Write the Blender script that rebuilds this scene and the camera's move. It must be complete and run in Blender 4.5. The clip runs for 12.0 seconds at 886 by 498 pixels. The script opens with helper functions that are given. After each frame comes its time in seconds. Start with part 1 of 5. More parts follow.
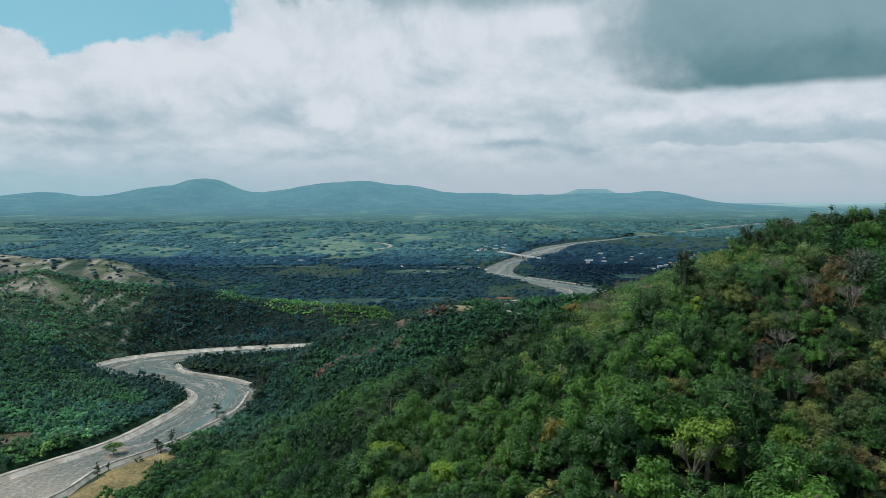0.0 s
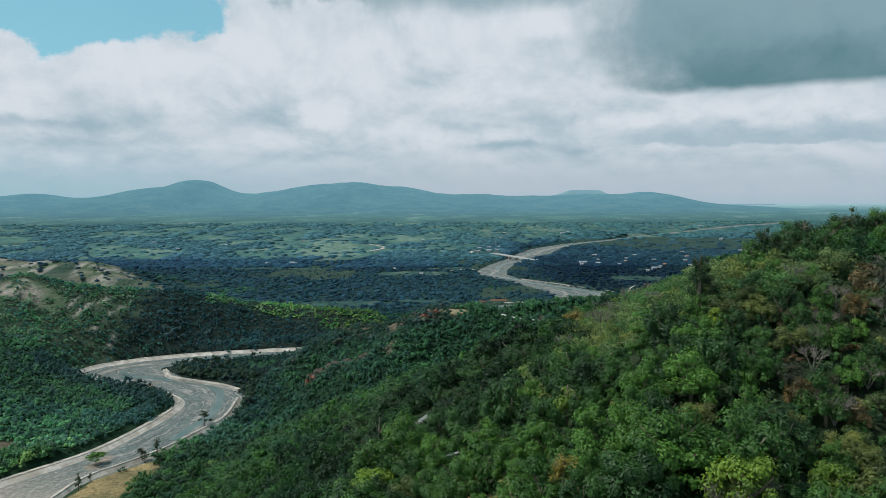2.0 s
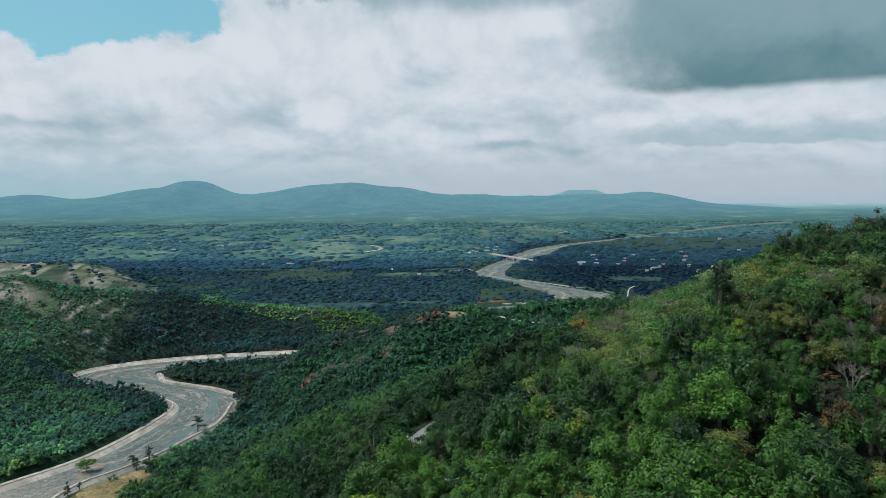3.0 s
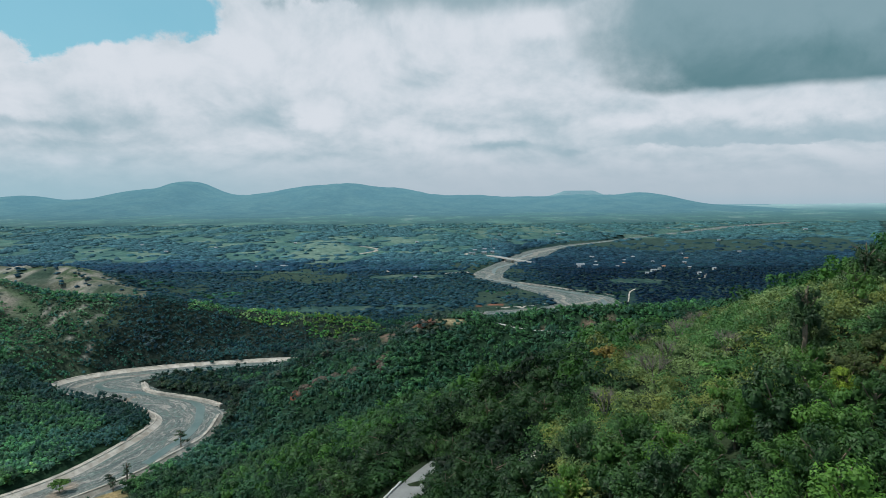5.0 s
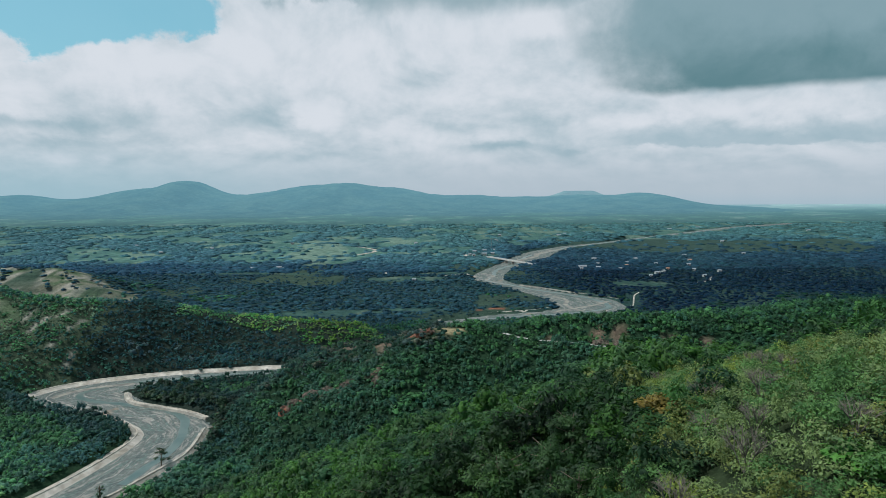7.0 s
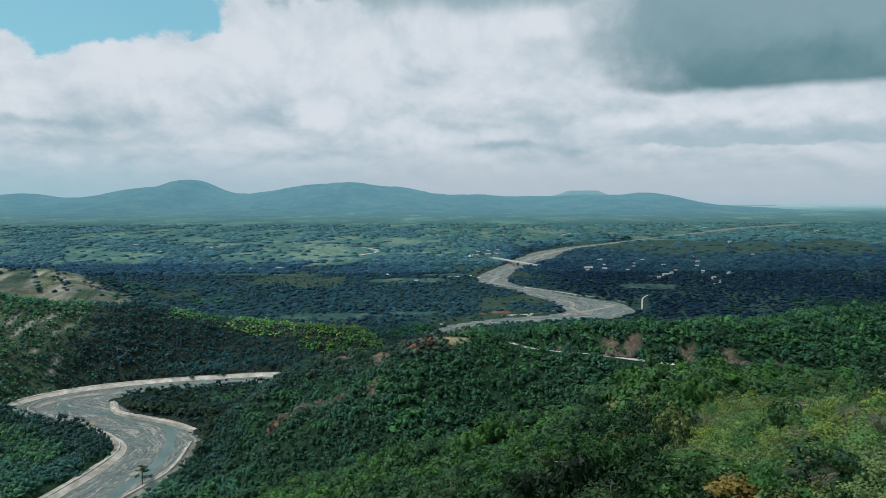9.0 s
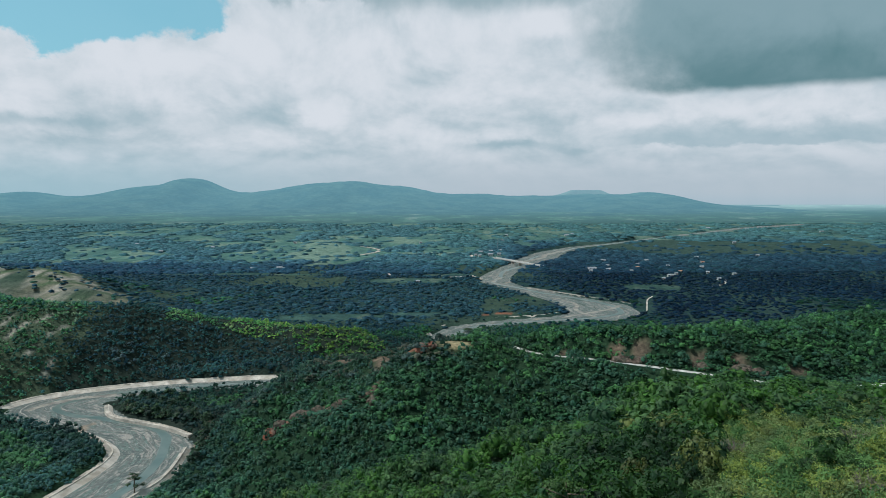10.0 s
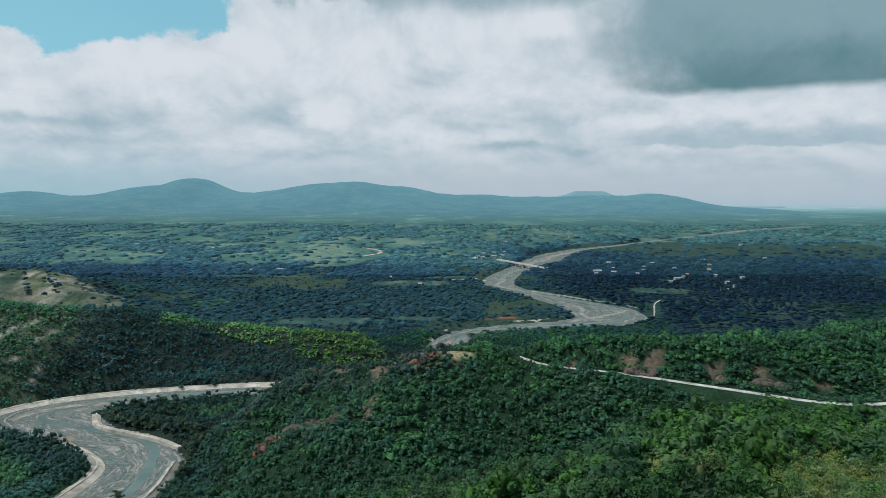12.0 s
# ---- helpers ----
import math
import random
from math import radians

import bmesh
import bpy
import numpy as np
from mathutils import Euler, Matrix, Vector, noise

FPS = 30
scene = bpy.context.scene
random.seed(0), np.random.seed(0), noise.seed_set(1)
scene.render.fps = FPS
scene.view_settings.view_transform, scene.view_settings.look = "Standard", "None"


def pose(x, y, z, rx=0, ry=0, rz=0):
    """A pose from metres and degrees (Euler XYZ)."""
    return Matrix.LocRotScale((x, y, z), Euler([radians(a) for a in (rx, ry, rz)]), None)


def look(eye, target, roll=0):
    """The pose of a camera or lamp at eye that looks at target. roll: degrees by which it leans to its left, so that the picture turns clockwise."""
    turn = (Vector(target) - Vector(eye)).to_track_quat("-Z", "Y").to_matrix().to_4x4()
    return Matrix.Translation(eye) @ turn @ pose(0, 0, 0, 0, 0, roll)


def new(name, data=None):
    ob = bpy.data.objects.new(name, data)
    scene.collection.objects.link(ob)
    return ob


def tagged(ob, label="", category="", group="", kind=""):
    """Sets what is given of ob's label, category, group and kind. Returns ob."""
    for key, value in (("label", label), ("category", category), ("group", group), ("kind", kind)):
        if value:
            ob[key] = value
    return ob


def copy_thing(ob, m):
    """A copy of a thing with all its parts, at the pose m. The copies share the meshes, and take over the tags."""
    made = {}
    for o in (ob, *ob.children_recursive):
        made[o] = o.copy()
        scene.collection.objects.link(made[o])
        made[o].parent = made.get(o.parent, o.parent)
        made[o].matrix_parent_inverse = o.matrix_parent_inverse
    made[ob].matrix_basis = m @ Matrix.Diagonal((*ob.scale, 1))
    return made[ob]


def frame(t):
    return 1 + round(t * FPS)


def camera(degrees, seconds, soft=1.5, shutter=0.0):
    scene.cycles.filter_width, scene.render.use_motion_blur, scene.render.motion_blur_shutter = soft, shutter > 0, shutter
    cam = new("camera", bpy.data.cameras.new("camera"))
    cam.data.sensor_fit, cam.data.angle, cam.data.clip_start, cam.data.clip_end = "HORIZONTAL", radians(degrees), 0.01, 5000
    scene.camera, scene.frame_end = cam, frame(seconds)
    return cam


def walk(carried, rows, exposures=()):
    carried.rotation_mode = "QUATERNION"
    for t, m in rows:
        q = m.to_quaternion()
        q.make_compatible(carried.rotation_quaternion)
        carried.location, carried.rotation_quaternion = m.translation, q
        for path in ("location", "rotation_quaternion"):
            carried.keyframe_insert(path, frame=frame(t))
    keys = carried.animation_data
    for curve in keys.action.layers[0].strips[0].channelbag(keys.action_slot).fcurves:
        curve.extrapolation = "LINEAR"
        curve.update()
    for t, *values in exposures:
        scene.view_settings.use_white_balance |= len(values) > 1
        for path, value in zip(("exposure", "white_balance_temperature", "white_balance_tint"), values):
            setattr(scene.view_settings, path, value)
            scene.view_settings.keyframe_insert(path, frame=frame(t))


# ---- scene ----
cam = camera(67, 12.0, soft=0.6)
PATH = [
    (0, (0.00, -0.00, 120.00), (-0.00, 99.59, 110.90), -0.18),
    (0.5, (0.10, 1.39, 119.94), (0.38, 100.98, 110.86), -0.20),
    (1, (0.13, 3.15, 119.94), (0.70, 102.74, 110.90), -0.21),
    (1.5, (0.11, 5.28, 119.93), (0.93, 104.87, 110.95), -0.23),
    (2, (0.07, 7.79, 119.93), (1.09, 107.39, 111.01), -0.24),
    (2.5, (0.03, 10.72, 119.97), (1.21, 110.32, 111.09), -0.27),
    (3, (-0.00, 14.07, 120.03), (1.36, 113.66, 111.14), -0.36),
    (5, (-0.02, 31.62, 120.25), (1.86, 131.22, 111.45), -0.38),
    (5.5, (0.12, 36.69, 120.21), (2.04, 136.28, 111.42), -0.37),
    (6, (0.20, 42.08, 120.31), (2.18, 141.67, 111.51), -0.37),
    (6.5, (0.24, 47.40, 120.44), (2.24, 146.99, 111.64), -0.35),
    (7, (0.28, 52.65, 120.58), (2.27, 152.24, 111.76), -0.29),
    (9, (1.30, 72.76, 120.69), (2.79, 172.35, 111.79), -0.15),
    (9.5, (1.46, 77.27, 120.96), (2.77, 176.86, 111.97), -0.08),
    (10, (1.61, 81.72, 120.91), (2.75, 181.31, 111.89), -0.02),
    (10.5, (1.66, 85.77, 120.77), (2.68, 185.36, 111.75), 0.05),
    (11, (1.77, 89.65, 120.79), (2.67, 189.24, 111.78), 0.12),
    (11.5, (1.82, 93.57, 121.00), (2.63, 193.16, 111.99), 0.14),
    (12, (2.03, 97.18, 121.19), (2.75, 196.78, 112.27), 0.15),
]
walk(cam, [(t, look(eye, target, roll)) for t, eye, target, roll in PATH], [(0, 0.0, 6050, 8), (12, 0.0, 6050, 8)])

# ---- world, sun, exposure ----
SUN_DIR = Vector((-0.55, 0.0, 0.86)).normalized()


class Nodes:
    """Small helper to wire shader nodes."""

    def __init__(self, tree):
        self.tree = tree

    def add(self, kind, ins=None):
        n = self.tree.nodes.new(kind)
        for k, v in (ins or {}).items():
            if isinstance(v, bpy.types.NodeSocket):
                self.tree.links.new(v, n.inputs[k])
            else:
                n.inputs[k].default_value = v
        return n

    def math(self, op, a, b=0.0, c=0.0, clamp=False):
        n = self.add("ShaderNodeMath", {0: a, 1: b, 2: c})
        n.operation, n.use_clamp = op, clamp
        return n.outputs[0]

    def mix(self, fac, a, b, blend="MIX"):
        n = self.add("ShaderNodeMix", {0: fac, 6: a, 7: b})
        n.data_type, n.blend_type = "RGBA", blend
        return n.outputs[2]

    def noise(self, vec, scale, detail=4.0, rough=0.55, distort=0.0):
        return self.add("ShaderNodeTexNoise", {"Vector": vec, "Scale": scale, "Detail": detail, "Roughness": rough, "Distortion": distort}).outputs[0]

    def ramp(self, fac, a, b):
        n = self.add("ShaderNodeMapRange", {0: fac, 1: a, 2: b, 3: 0.0, 4: 1.0})
        n.interpolation_type = "SMOOTHSTEP"
        return n.outputs[0]

    def attribute(self, name):
        n = self.add("ShaderNodeAttribute")
        n.attribute_name = name
        return n.outputs["Color"]

    def combine(self, x, y, z=0.0):
        return self.add("ShaderNodeCombineXYZ", {0: x, 1: y, 2: z}).outputs[0]


def rgb(r, g, b):
    return (r, g, b, 1.0)


def build_world():
    world = bpy.data.worlds.new("sky")
    scene.world = world
    world.use_nodes = True
    t = world.node_tree
    t.nodes.clear()
    n = Nodes(t)
    way = n.add("ShaderNodeTexCoord").outputs["Generated"]
    sep = n.add("ShaderNodeSeparateXYZ", {0: way})
    x, y, z = sep.outputs[0], sep.outputs[1], sep.outputs[2]
    az = n.math("ARCTAN2", x, y)
    el = n.math("ARCSINE", n.math("MAXIMUM", n.math("MINIMUM", z, 0.999), -0.999))
    up = n.math("MAXIMUM", el, 0.0)

    # clouds are flattened towards the horizon
    flat = n.math("DIVIDE", up, n.math("ADD", up, 0.35))
    big = n.noise(n.combine(az, n.math("MULTIPLY", flat, 0.95), 3.1), 3.6, 4.0, 0.5, 0.15)
    fine = n.noise(n.combine(az, n.math("MULTIPLY", flat, 0.85), 7.7), 7.0, 11.0, 0.57, 0.25)
    above = n.noise(n.combine(n.math("ADD", az, 0.010), n.math("ADD", n.math("MULTIPLY", flat, 0.85), 0.026), 7.7), 7.0, 11.0, 0.57, 0.25)
    puff = n.noise(n.combine(az, n.math("MULTIPLY", flat, 1.0), 2.2), 22.0, 8.0, 0.60, 0.3)
    sway = n.noise(n.combine(az, n.math("MULTIPLY", flat, 0.95), 5.4), 13.0, 9.0, 0.58, 0.1)
    rag = n.math("SUBTRACT", fine, 0.5)
    swell = n.math("SUBTRACT", big, 0.5)
    rough = n.math("SUBTRACT", sway, 0.5)
    # ragged outlines: every cloud's place is stirred by the same eddies
    az2 = n.math("ADD", az, n.math("ADD", n.math("MULTIPLY", rag, 0.10), n.math("MULTIPLY", rough, 0.06)))
    el2 = n.math("ADD", el, n.math("ADD", n.math("MULTIPLY", rough, 0.032), n.math("MULTIPLY", n.math("SUBTRACT", puff, 0.5), 0.016)))

    def heap(a0, e0, sa, se, much):
        da = n.math("DIVIDE", n.math("SUBTRACT", az2, a0), sa)
        de = n.math("DIVIDE", n.math("SUBTRACT", el2, e0), se)
        q = n.math("ADD", n.math("MULTIPLY", da, da), n.math("MULTIPLY", de, de))
        return n.math("MULTIPLY", n.math("EXPONENT", n.math("MULTIPLY", q, -1.0)), much)

    open_sky = n.add("ShaderNodeTexSky")
    open_sky.sky_type, open_sky.sun_disc = "NISHITA", False
    open_sky.sun_elevation, open_sky.sun_rotation = math.asin(SUN_DIR.z), math.atan2(SUN_DIR.x, SUN_DIR.y)
    clear = n.mix(1.0, open_sky.outputs[0], rgb(0.085, 0.125, 0.118), "MULTIPLY")
    clear = n.mix(0.65, clear, rgb(0.25, 0.53, 0.60))

    # heaped clouds: bright heads (positive) and dimmer bases (negative), at azimuth and elevation in radians
    relief = n.math("MULTIPLY", n.math("SUBTRACT", fine, above), 1.75)
    relief = n.math("ADD", relief, n.math("MULTIPLY", n.math("SUBTRACT", puff, 0.5), 0.50))
    light = n.math("ADD", n.math("ADD", 0.62, relief), n.math("MULTIPLY", swell, 0.35))
    for a0, e0, sa, se, much in ((-0.552, 0.141, 0.048, 0.043, 0.42), (-0.253, 0.217, 0.059, 0.033, 0.50), (-0.069, 0.201, 0.143, 0.042, 0.26), (-0.159, 0.104, 0.035, 0.017, 0.60),
                                 (0.144, 0.229, 0.058, 0.032, 0.60), (0.080, 0.081, 0.063, 0.011, 0.35), (0.348, 0.103, 0.112, 0.014, 0.42), (0.506, 0.107, 0.077, 0.018, 0.45),
                                 (-0.381, 0.161, 0.109, 0.031, 0.25), (0.046, 0.138, 0.076, 0.034, 0.20), (0.312, 0.054, 0.046, 0.006, 0.30), (-0.531, 0.086, 0.069, 0.008, -0.60),
                                 (-0.362, 0.099, 0.096, 0.017, -0.36), (-0.248, 0.098, 0.052, 0.023, -0.28), (-0.020, 0.158, 0.076, 0.030, -0.30), (-0.487, 0.064, 0.098, 0.008, -0.42)):
        light = n.math("ADD", light, heap(a0, e0, sa, se, 0.7 * much))
    for a0, e0, sa, se, much in ((0.101, 0.062, 0.075, 0.008, -0.62), (0.211, 0.054, 0.048, 0.007, -0.45), (0.156, 0.202, 0.028, 0.015, -0.55), 
                                 (-0.185, 0.050, 0.204, 0.007, -0.25), (0.186, 0.096, 0.049, 0.018, -0.25), (0.36, 0.09, 0.30, 0.06, -0.22)):
        light = n.math("ADD", light, heap(a0, e0, sa, se, 0.7 * much))
    cloud = n.mix(n.ramp(light, -0.12, 1.02), rgb(0.335, 0.445, 0.485), rgb(0.715, 0.722, 0.738))
    # a long grey bank with a level base low in the east
    bank = n.math("MULTIPLY", n.ramp(el2, 0.0555, 0.0605), n.math("SUBTRACT", 1.0, n.ramp(el2, 0.066, 0.094)))
    bank = n.math("MULTIPLY", bank, n.math("MULTIPLY", n.ramp(az2, 0.23, 0.34), n.math("SUBTRACT", 1.0, n.ramp(az, 0.56, 0.75))))
    cloud = n.mix(n.math("MULTIPLY", bank, 0.62), cloud, rgb(0.31, 0.43, 0.475))
    # one heavy cloud with a flat dark base, and the rim of another overhead
    lean = n.math("ADD", n.math("SUBTRACT", n.math("ADD", az, n.math("MULTIPLY", el, 0.70)), 0.365), n.math("ADD", n.math("MULTIPLY", rag, 0.20), n.math("MULTIPLY", rough, 0.16)))
    base = n.math("SUBTRACT", 0.146, n.math("MULTIPLY", n.ramp(az, 0.22, 0.34), 0.015))
    floor_edge = n.math("ADD", n.math("SUBTRACT", el, base), n.math("ADD", n.math("MULTIPLY", rag, 0.016), n.math("MULTIPLY", rough, 0.012)))
    dark = n.math("MULTIPLY", n.ramp(lean, -0.05, 0.11), n.ramp(floor_edge, -0.006, 0.008))
    dark = n.math("MULTIPLY", dark, n.math("SUBTRACT", 1.0, n.ramp(az, 0.9, 1.3)))
    rim = n.math("ADD", n.math("SUBTRACT", el, 0.253), n.math("MULTIPLY", rough, 0.04))
    rim = n.math("MULTIPLY", n.ramp(rim, -0.012, 0.02), n.math("MULTIPLY", n.ramp(n.math("ADD", az, rough), -0.24, -0.12), 0.75))
    depth = n.math("ADD", n.math("SUBTRACT", el, base), n.math("ADD", n.math("MULTIPLY", rag, 0.16), n.math("MULTIPLY", relief, 0.05)))
    depth = n.math("ADD", depth, n.math("MULTIPLY", n.math("ABSOLUTE", n.math("SUBTRACT", az, 0.42)), 0.16))
    shade = n.mix(n.ramp(depth, -0.01, 0.13), rgb(0.108, 0.215, 0.235), rgb(0.225, 0.338, 0.368))
    cloud = n.mix(n.math("MULTIPLY", n.math("MAXIMUM", dark, rim), 0.95), cloud, shade)
    # open sky between the clouds
    low = n.math("ADD", 0.199, n.math("ADD", heap(-0.505, 0.2, 0.050, 9.0, -0.030), n.math("MULTIPLY", n.ramp(az, -0.38, -0.30), 0.020)))
    rise = n.math("ADD", n.math("SUBTRACT", el, low), n.math("ADD", n.math("MULTIPLY", rough, 0.085), n.math("MULTIPLY", n.math("SUBTRACT", puff, 0.5), 0.030)))
    west = n.math("SUBTRACT", n.math("ADD", n.math("MULTIPLY", rough, 0.12), -0.295), az)
    gap = n.math("MULTIPLY", n.ramp(rise, -0.002, 0.009), n.ramp(west, -0.005, 0.014))
    gap = n.math("MULTIPLY", gap, n.math("SUBTRACT", 1.0, n.ramp(el, 0.5, 0.7)))
    gap = n.math("MAXIMUM", gap, n.math("MULTIPLY", n.ramp(big, 0.56, 0.64), n.math("MULTIPLY", n.ramp(n.math("ABSOLUTE", az), 0.95, 1.4), 0.8)))
    sky = n.mix(n.math("MULTIPLY", gap, 0.95), cloud, clear)
    # pale air over the horizon
    veil = n.math("SUBTRACT", 1.0, n.ramp(el, -0.004, 0.078))
    sky = n.mix(n.math("MULTIPLY", veil, 0.88), sky, n.mix(n.ramp(az, -0.6, 0.1), rgb(0.33, 0.485, 0.535), rgb(0.445, 0.505, 0.545)))
    for a0, e0 in ((-0.506, 0.043), (-0.458, 0.042), (-0.569, 0.041)):
        sky = n.mix(heap(a0, e0, 0.016, 0.007, 0.62), sky, rgb(0.62, 0.66, 0.69))
    below = n.math("SUBTRACT", 1.0, n.ramp(el, -0.03, 0.0))
    sky = n.mix(n.math("MULTIPLY", below, 0.35), sky, rgb(0.25, 0.42, 0.50))
    bg = n.add("ShaderNodeBackground", {0: sky, 1: 1.0})
    out = n.add("ShaderNodeOutputWorld")
    t.links.new(bg.outputs[0], out.inputs[0])


build_world()
sun_data = bpy.data.lights.new("sun", "SUN")
sun_data.energy, sun_data.angle, sun_data.color = 3.7, radians(1.0), (1.0, 0.95, 0.86)
sun = new("sun", sun_data)
sun.rotation_euler = SUN_DIR.to_track_quat("Z", "Y").to_euler()

# ---- materials ----


def material(name, rough=0.9):
    m = bpy.data.materials.new(name)
    m.use_nodes = True
    n = Nodes(m.node_tree)
    shader = m.node_tree.nodes["Principled BSDF"]
    shader.inputs["Roughness"].default_value = rough
    shader.inputs["Specular IOR Level"].default_value = 0.2
    return m, n, shader


def put(n, socket, value):
    n.tree.links.new(value, socket)


def position(n):
    return n.add("ShaderNodeNewGeometry").outputs["Position"]


def foliage(name, dark=None, pale=None, attribute="", vary=0.16, gloss=0.28):
    """Leaves: colour from two greens, or from the mesh's own leaf colour; each leaf a little different."""
    m, n, shader = material(name, 0.62)
    geo = n.add("ShaderNodeNewGeometry")
    one = geo.outputs["Random Per Island"]
    if attribute:
        colour = n.attribute(attribute)
    else:
        own = n.add("ShaderNodeObjectInfo").outputs["Random"]
        shade = n.add("ShaderNodeTexWhiteNoise", {"Vector": n.combine(n.math("MULTIPLY", own, 371.0), 1.7, 0.3)})
        colour = n.mix(own, dark, pale)
        colour = n.mix(1.0, colour, n.mix(shade.outputs["Value"], rgb(0.62, 0.66, 0.70), rgb(1.42, 1.34, 1.15)), "MULTIPLY")
    colour = n.mix(1.0, colour, n.mix(one, rgb(1 - vary, 1 - 0.92 * vary, 1 - vary), rgb(1 + vary, 1 + 0.92 * vary, 1 + 0.85 * vary)), "MULTIPLY")
    patch = n.noise(geo.outputs["Position"], 0.42, 3.0)
    colour = n.mix(1.0, colour, n.mix(n.ramp(patch, 0.36, 0.64), rgb(0.58, 0.64, 0.66), rgb(1.28, 1.22, 1.06)), "MULTIPLY")
    speck = n.noise(geo.outputs["Position"], 4.5, 2.0, 0.7)
    colour = n.mix(1.0, colour, n.mix(n.ramp(speck, 0.34, 0.66), rgb(0.88, 0.89, 0.89), rgb(1.12, 1.11, 1.10)), "MULTIPLY")
    put(n, shader.inputs["Base Color"], colour)
    shader.inputs["Specular IOR Level"].default_value = gloss
    shader.inputs["Roughness"].default_value = 0.55
    thin = n.add("ShaderNodeBsdfTranslucent", {0: n.mix(1.0, colour, rgb(1.25, 1.3, 0.7), "MULTIPLY")})
    both = n.add("ShaderNodeMixShader", {0: 0.26, 1: shader.outputs[0], 2: thin.outputs[0]})
    put(n, m.node_tree.nodes["Material Output"].inputs[0], both.outputs[0])
    return m


def plain(name, colour, rough=0.85, scale=0.6, spread=0.22, bump=0.0, metal=0.0, second=None):
    """One base colour with stains at two scales and an optional second colour in patches."""
    m, n, shader = material(name, rough)
    pos = position(n)
    a = n.noise(pos, scale, 5.0)
    b = n.noise(pos, scale * 9.0, 4.0)
    base = colour
    if second:
        base = n.mix(n.ramp(n.noise(pos, scale * 0.45, 5.0, 0.6, 0.6), 0.42, 0.60), colour, second)
    lo, hi = 1.0 - spread, 1.0 + spread
    base = n.mix(1.0, base, n.mix(n.ramp(a, 0.3, 0.7), rgb(lo, lo, lo), rgb(hi, hi, hi)), "MULTIPLY")
    base = n.mix(1.0, base, n.mix(b, rgb(lo, lo, lo), rgb(hi, hi, hi)), "MULTIPLY")
    put(n, shader.inputs["Base Color"], base)
    shader.inputs["Metallic"].default_value = metal
    if bump:
        bn = n.add("ShaderNodeBump", {"Strength": 0.6, "Distance": bump, "Height": b})
        put(n, shader.inputs["Normal"], bn.outputs[0])
    return m


def ground_material():
    """Land: forest floor, dry grass or bare earth by the sheet's cover colour, with grain and tufts."""
    m, n, shader = material("land", 0.95)
    pos = position(n)
    colour = n.attribute("cover")
    a = n.noise(pos, 0.09, 6.0, 0.62)
    b = n.noise(pos, 0.75, 6.0, 0.65)
    colour = n.mix(1.0, colour, n.mix(n.ramp(a, 0.32, 0.68), rgb(0.66, 0.72, 0.70), rgb(1.30, 1.25, 1.18)), "MULTIPLY")
    colour = n.mix(1.0, colour, n.mix(n.ramp(b, 0.3, 0.7), rgb(0.62, 0.64, 0.62), rgb(1.32, 1.3, 1.26)), "MULTIPLY")
    put(n, shader.inputs["Base Color"], colour)
    bn = n.add("ShaderNodeBump", {"Strength": 0.7, "Distance": 0.5, "Height": b})
    put(n, shader.inputs["Normal"], bn.outputs[0])
    shader.inputs["Specular IOR Level"].default_value = 0.05
    return m


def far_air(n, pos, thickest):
    """Distance haze put in as emission on the backdrop, thicker the farther the land lies."""
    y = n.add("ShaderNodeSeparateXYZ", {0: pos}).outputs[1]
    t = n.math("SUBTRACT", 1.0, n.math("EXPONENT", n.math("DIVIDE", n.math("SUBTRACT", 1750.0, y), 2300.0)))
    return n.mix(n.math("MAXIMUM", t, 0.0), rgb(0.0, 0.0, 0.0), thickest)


def fields_material():
    """Backdrop farmland: a patchwork of plots, some grass, some stubble, with hedges and woods between."""
    m, n, shader = material("farmland", 0.95)
    pos = position(n)
    sep = n.add("ShaderNodeSeparateXYZ", {0: pos})
    warp = n.math("MULTIPLY", n.noise(pos, 0.004, 3.0), 260.0)
    p = n.combine(n.math("ADD", sep.outputs[0], warp), n.math("MULTIPLY", sep.outputs[1], 0.30), 0.0)
    cell = n.add("ShaderNodeTexVoronoi", {"Vector": p, "Scale": 0.015, "Randomness": 0.9}).outputs["Color"]
    tone = n.add("ShaderNodeSeparateColor", {0: cell})
    land = n.mix(n.ramp(tone.outputs[0], 0.25, 0.75), rgb(0.032, 0.074, 0.052), rgb(0.058, 0.112, 0.078))
    land = n.mix(n.ramp(tone.outputs[1], 0.84, 0.95), land, rgb(0.10, 0.135, 0.110))
    wood = n.ramp(n.noise(n.combine(sep.outputs[0], n.math("MULTIPLY", sep.outputs[1], 0.55)), 0.0055, 8.0, 0.68), 0.44, 0.52)
    land = n.mix(wood, land, rgb(0.022, 0.052, 0.040))
    tufts = n.noise(pos, 0.05, 6.0, 0.7)
    land = n.mix(1.0, land, n.mix(n.ramp(tufts, 0.36, 0.66), rgb(0.50, 0.55, 0.56), rgb(1.35, 1.3, 1.25)), "MULTIPLY")
    put(n, shader.inputs["Base Color"], land)
    # emission stands in for haze over the plots, palest towards the horizon
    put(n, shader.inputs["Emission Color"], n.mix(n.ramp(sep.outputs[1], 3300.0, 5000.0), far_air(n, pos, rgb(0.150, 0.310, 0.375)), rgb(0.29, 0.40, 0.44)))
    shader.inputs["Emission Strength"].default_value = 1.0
    shader.inputs["Specular IOR Level"].default_value = 0.05
    return m


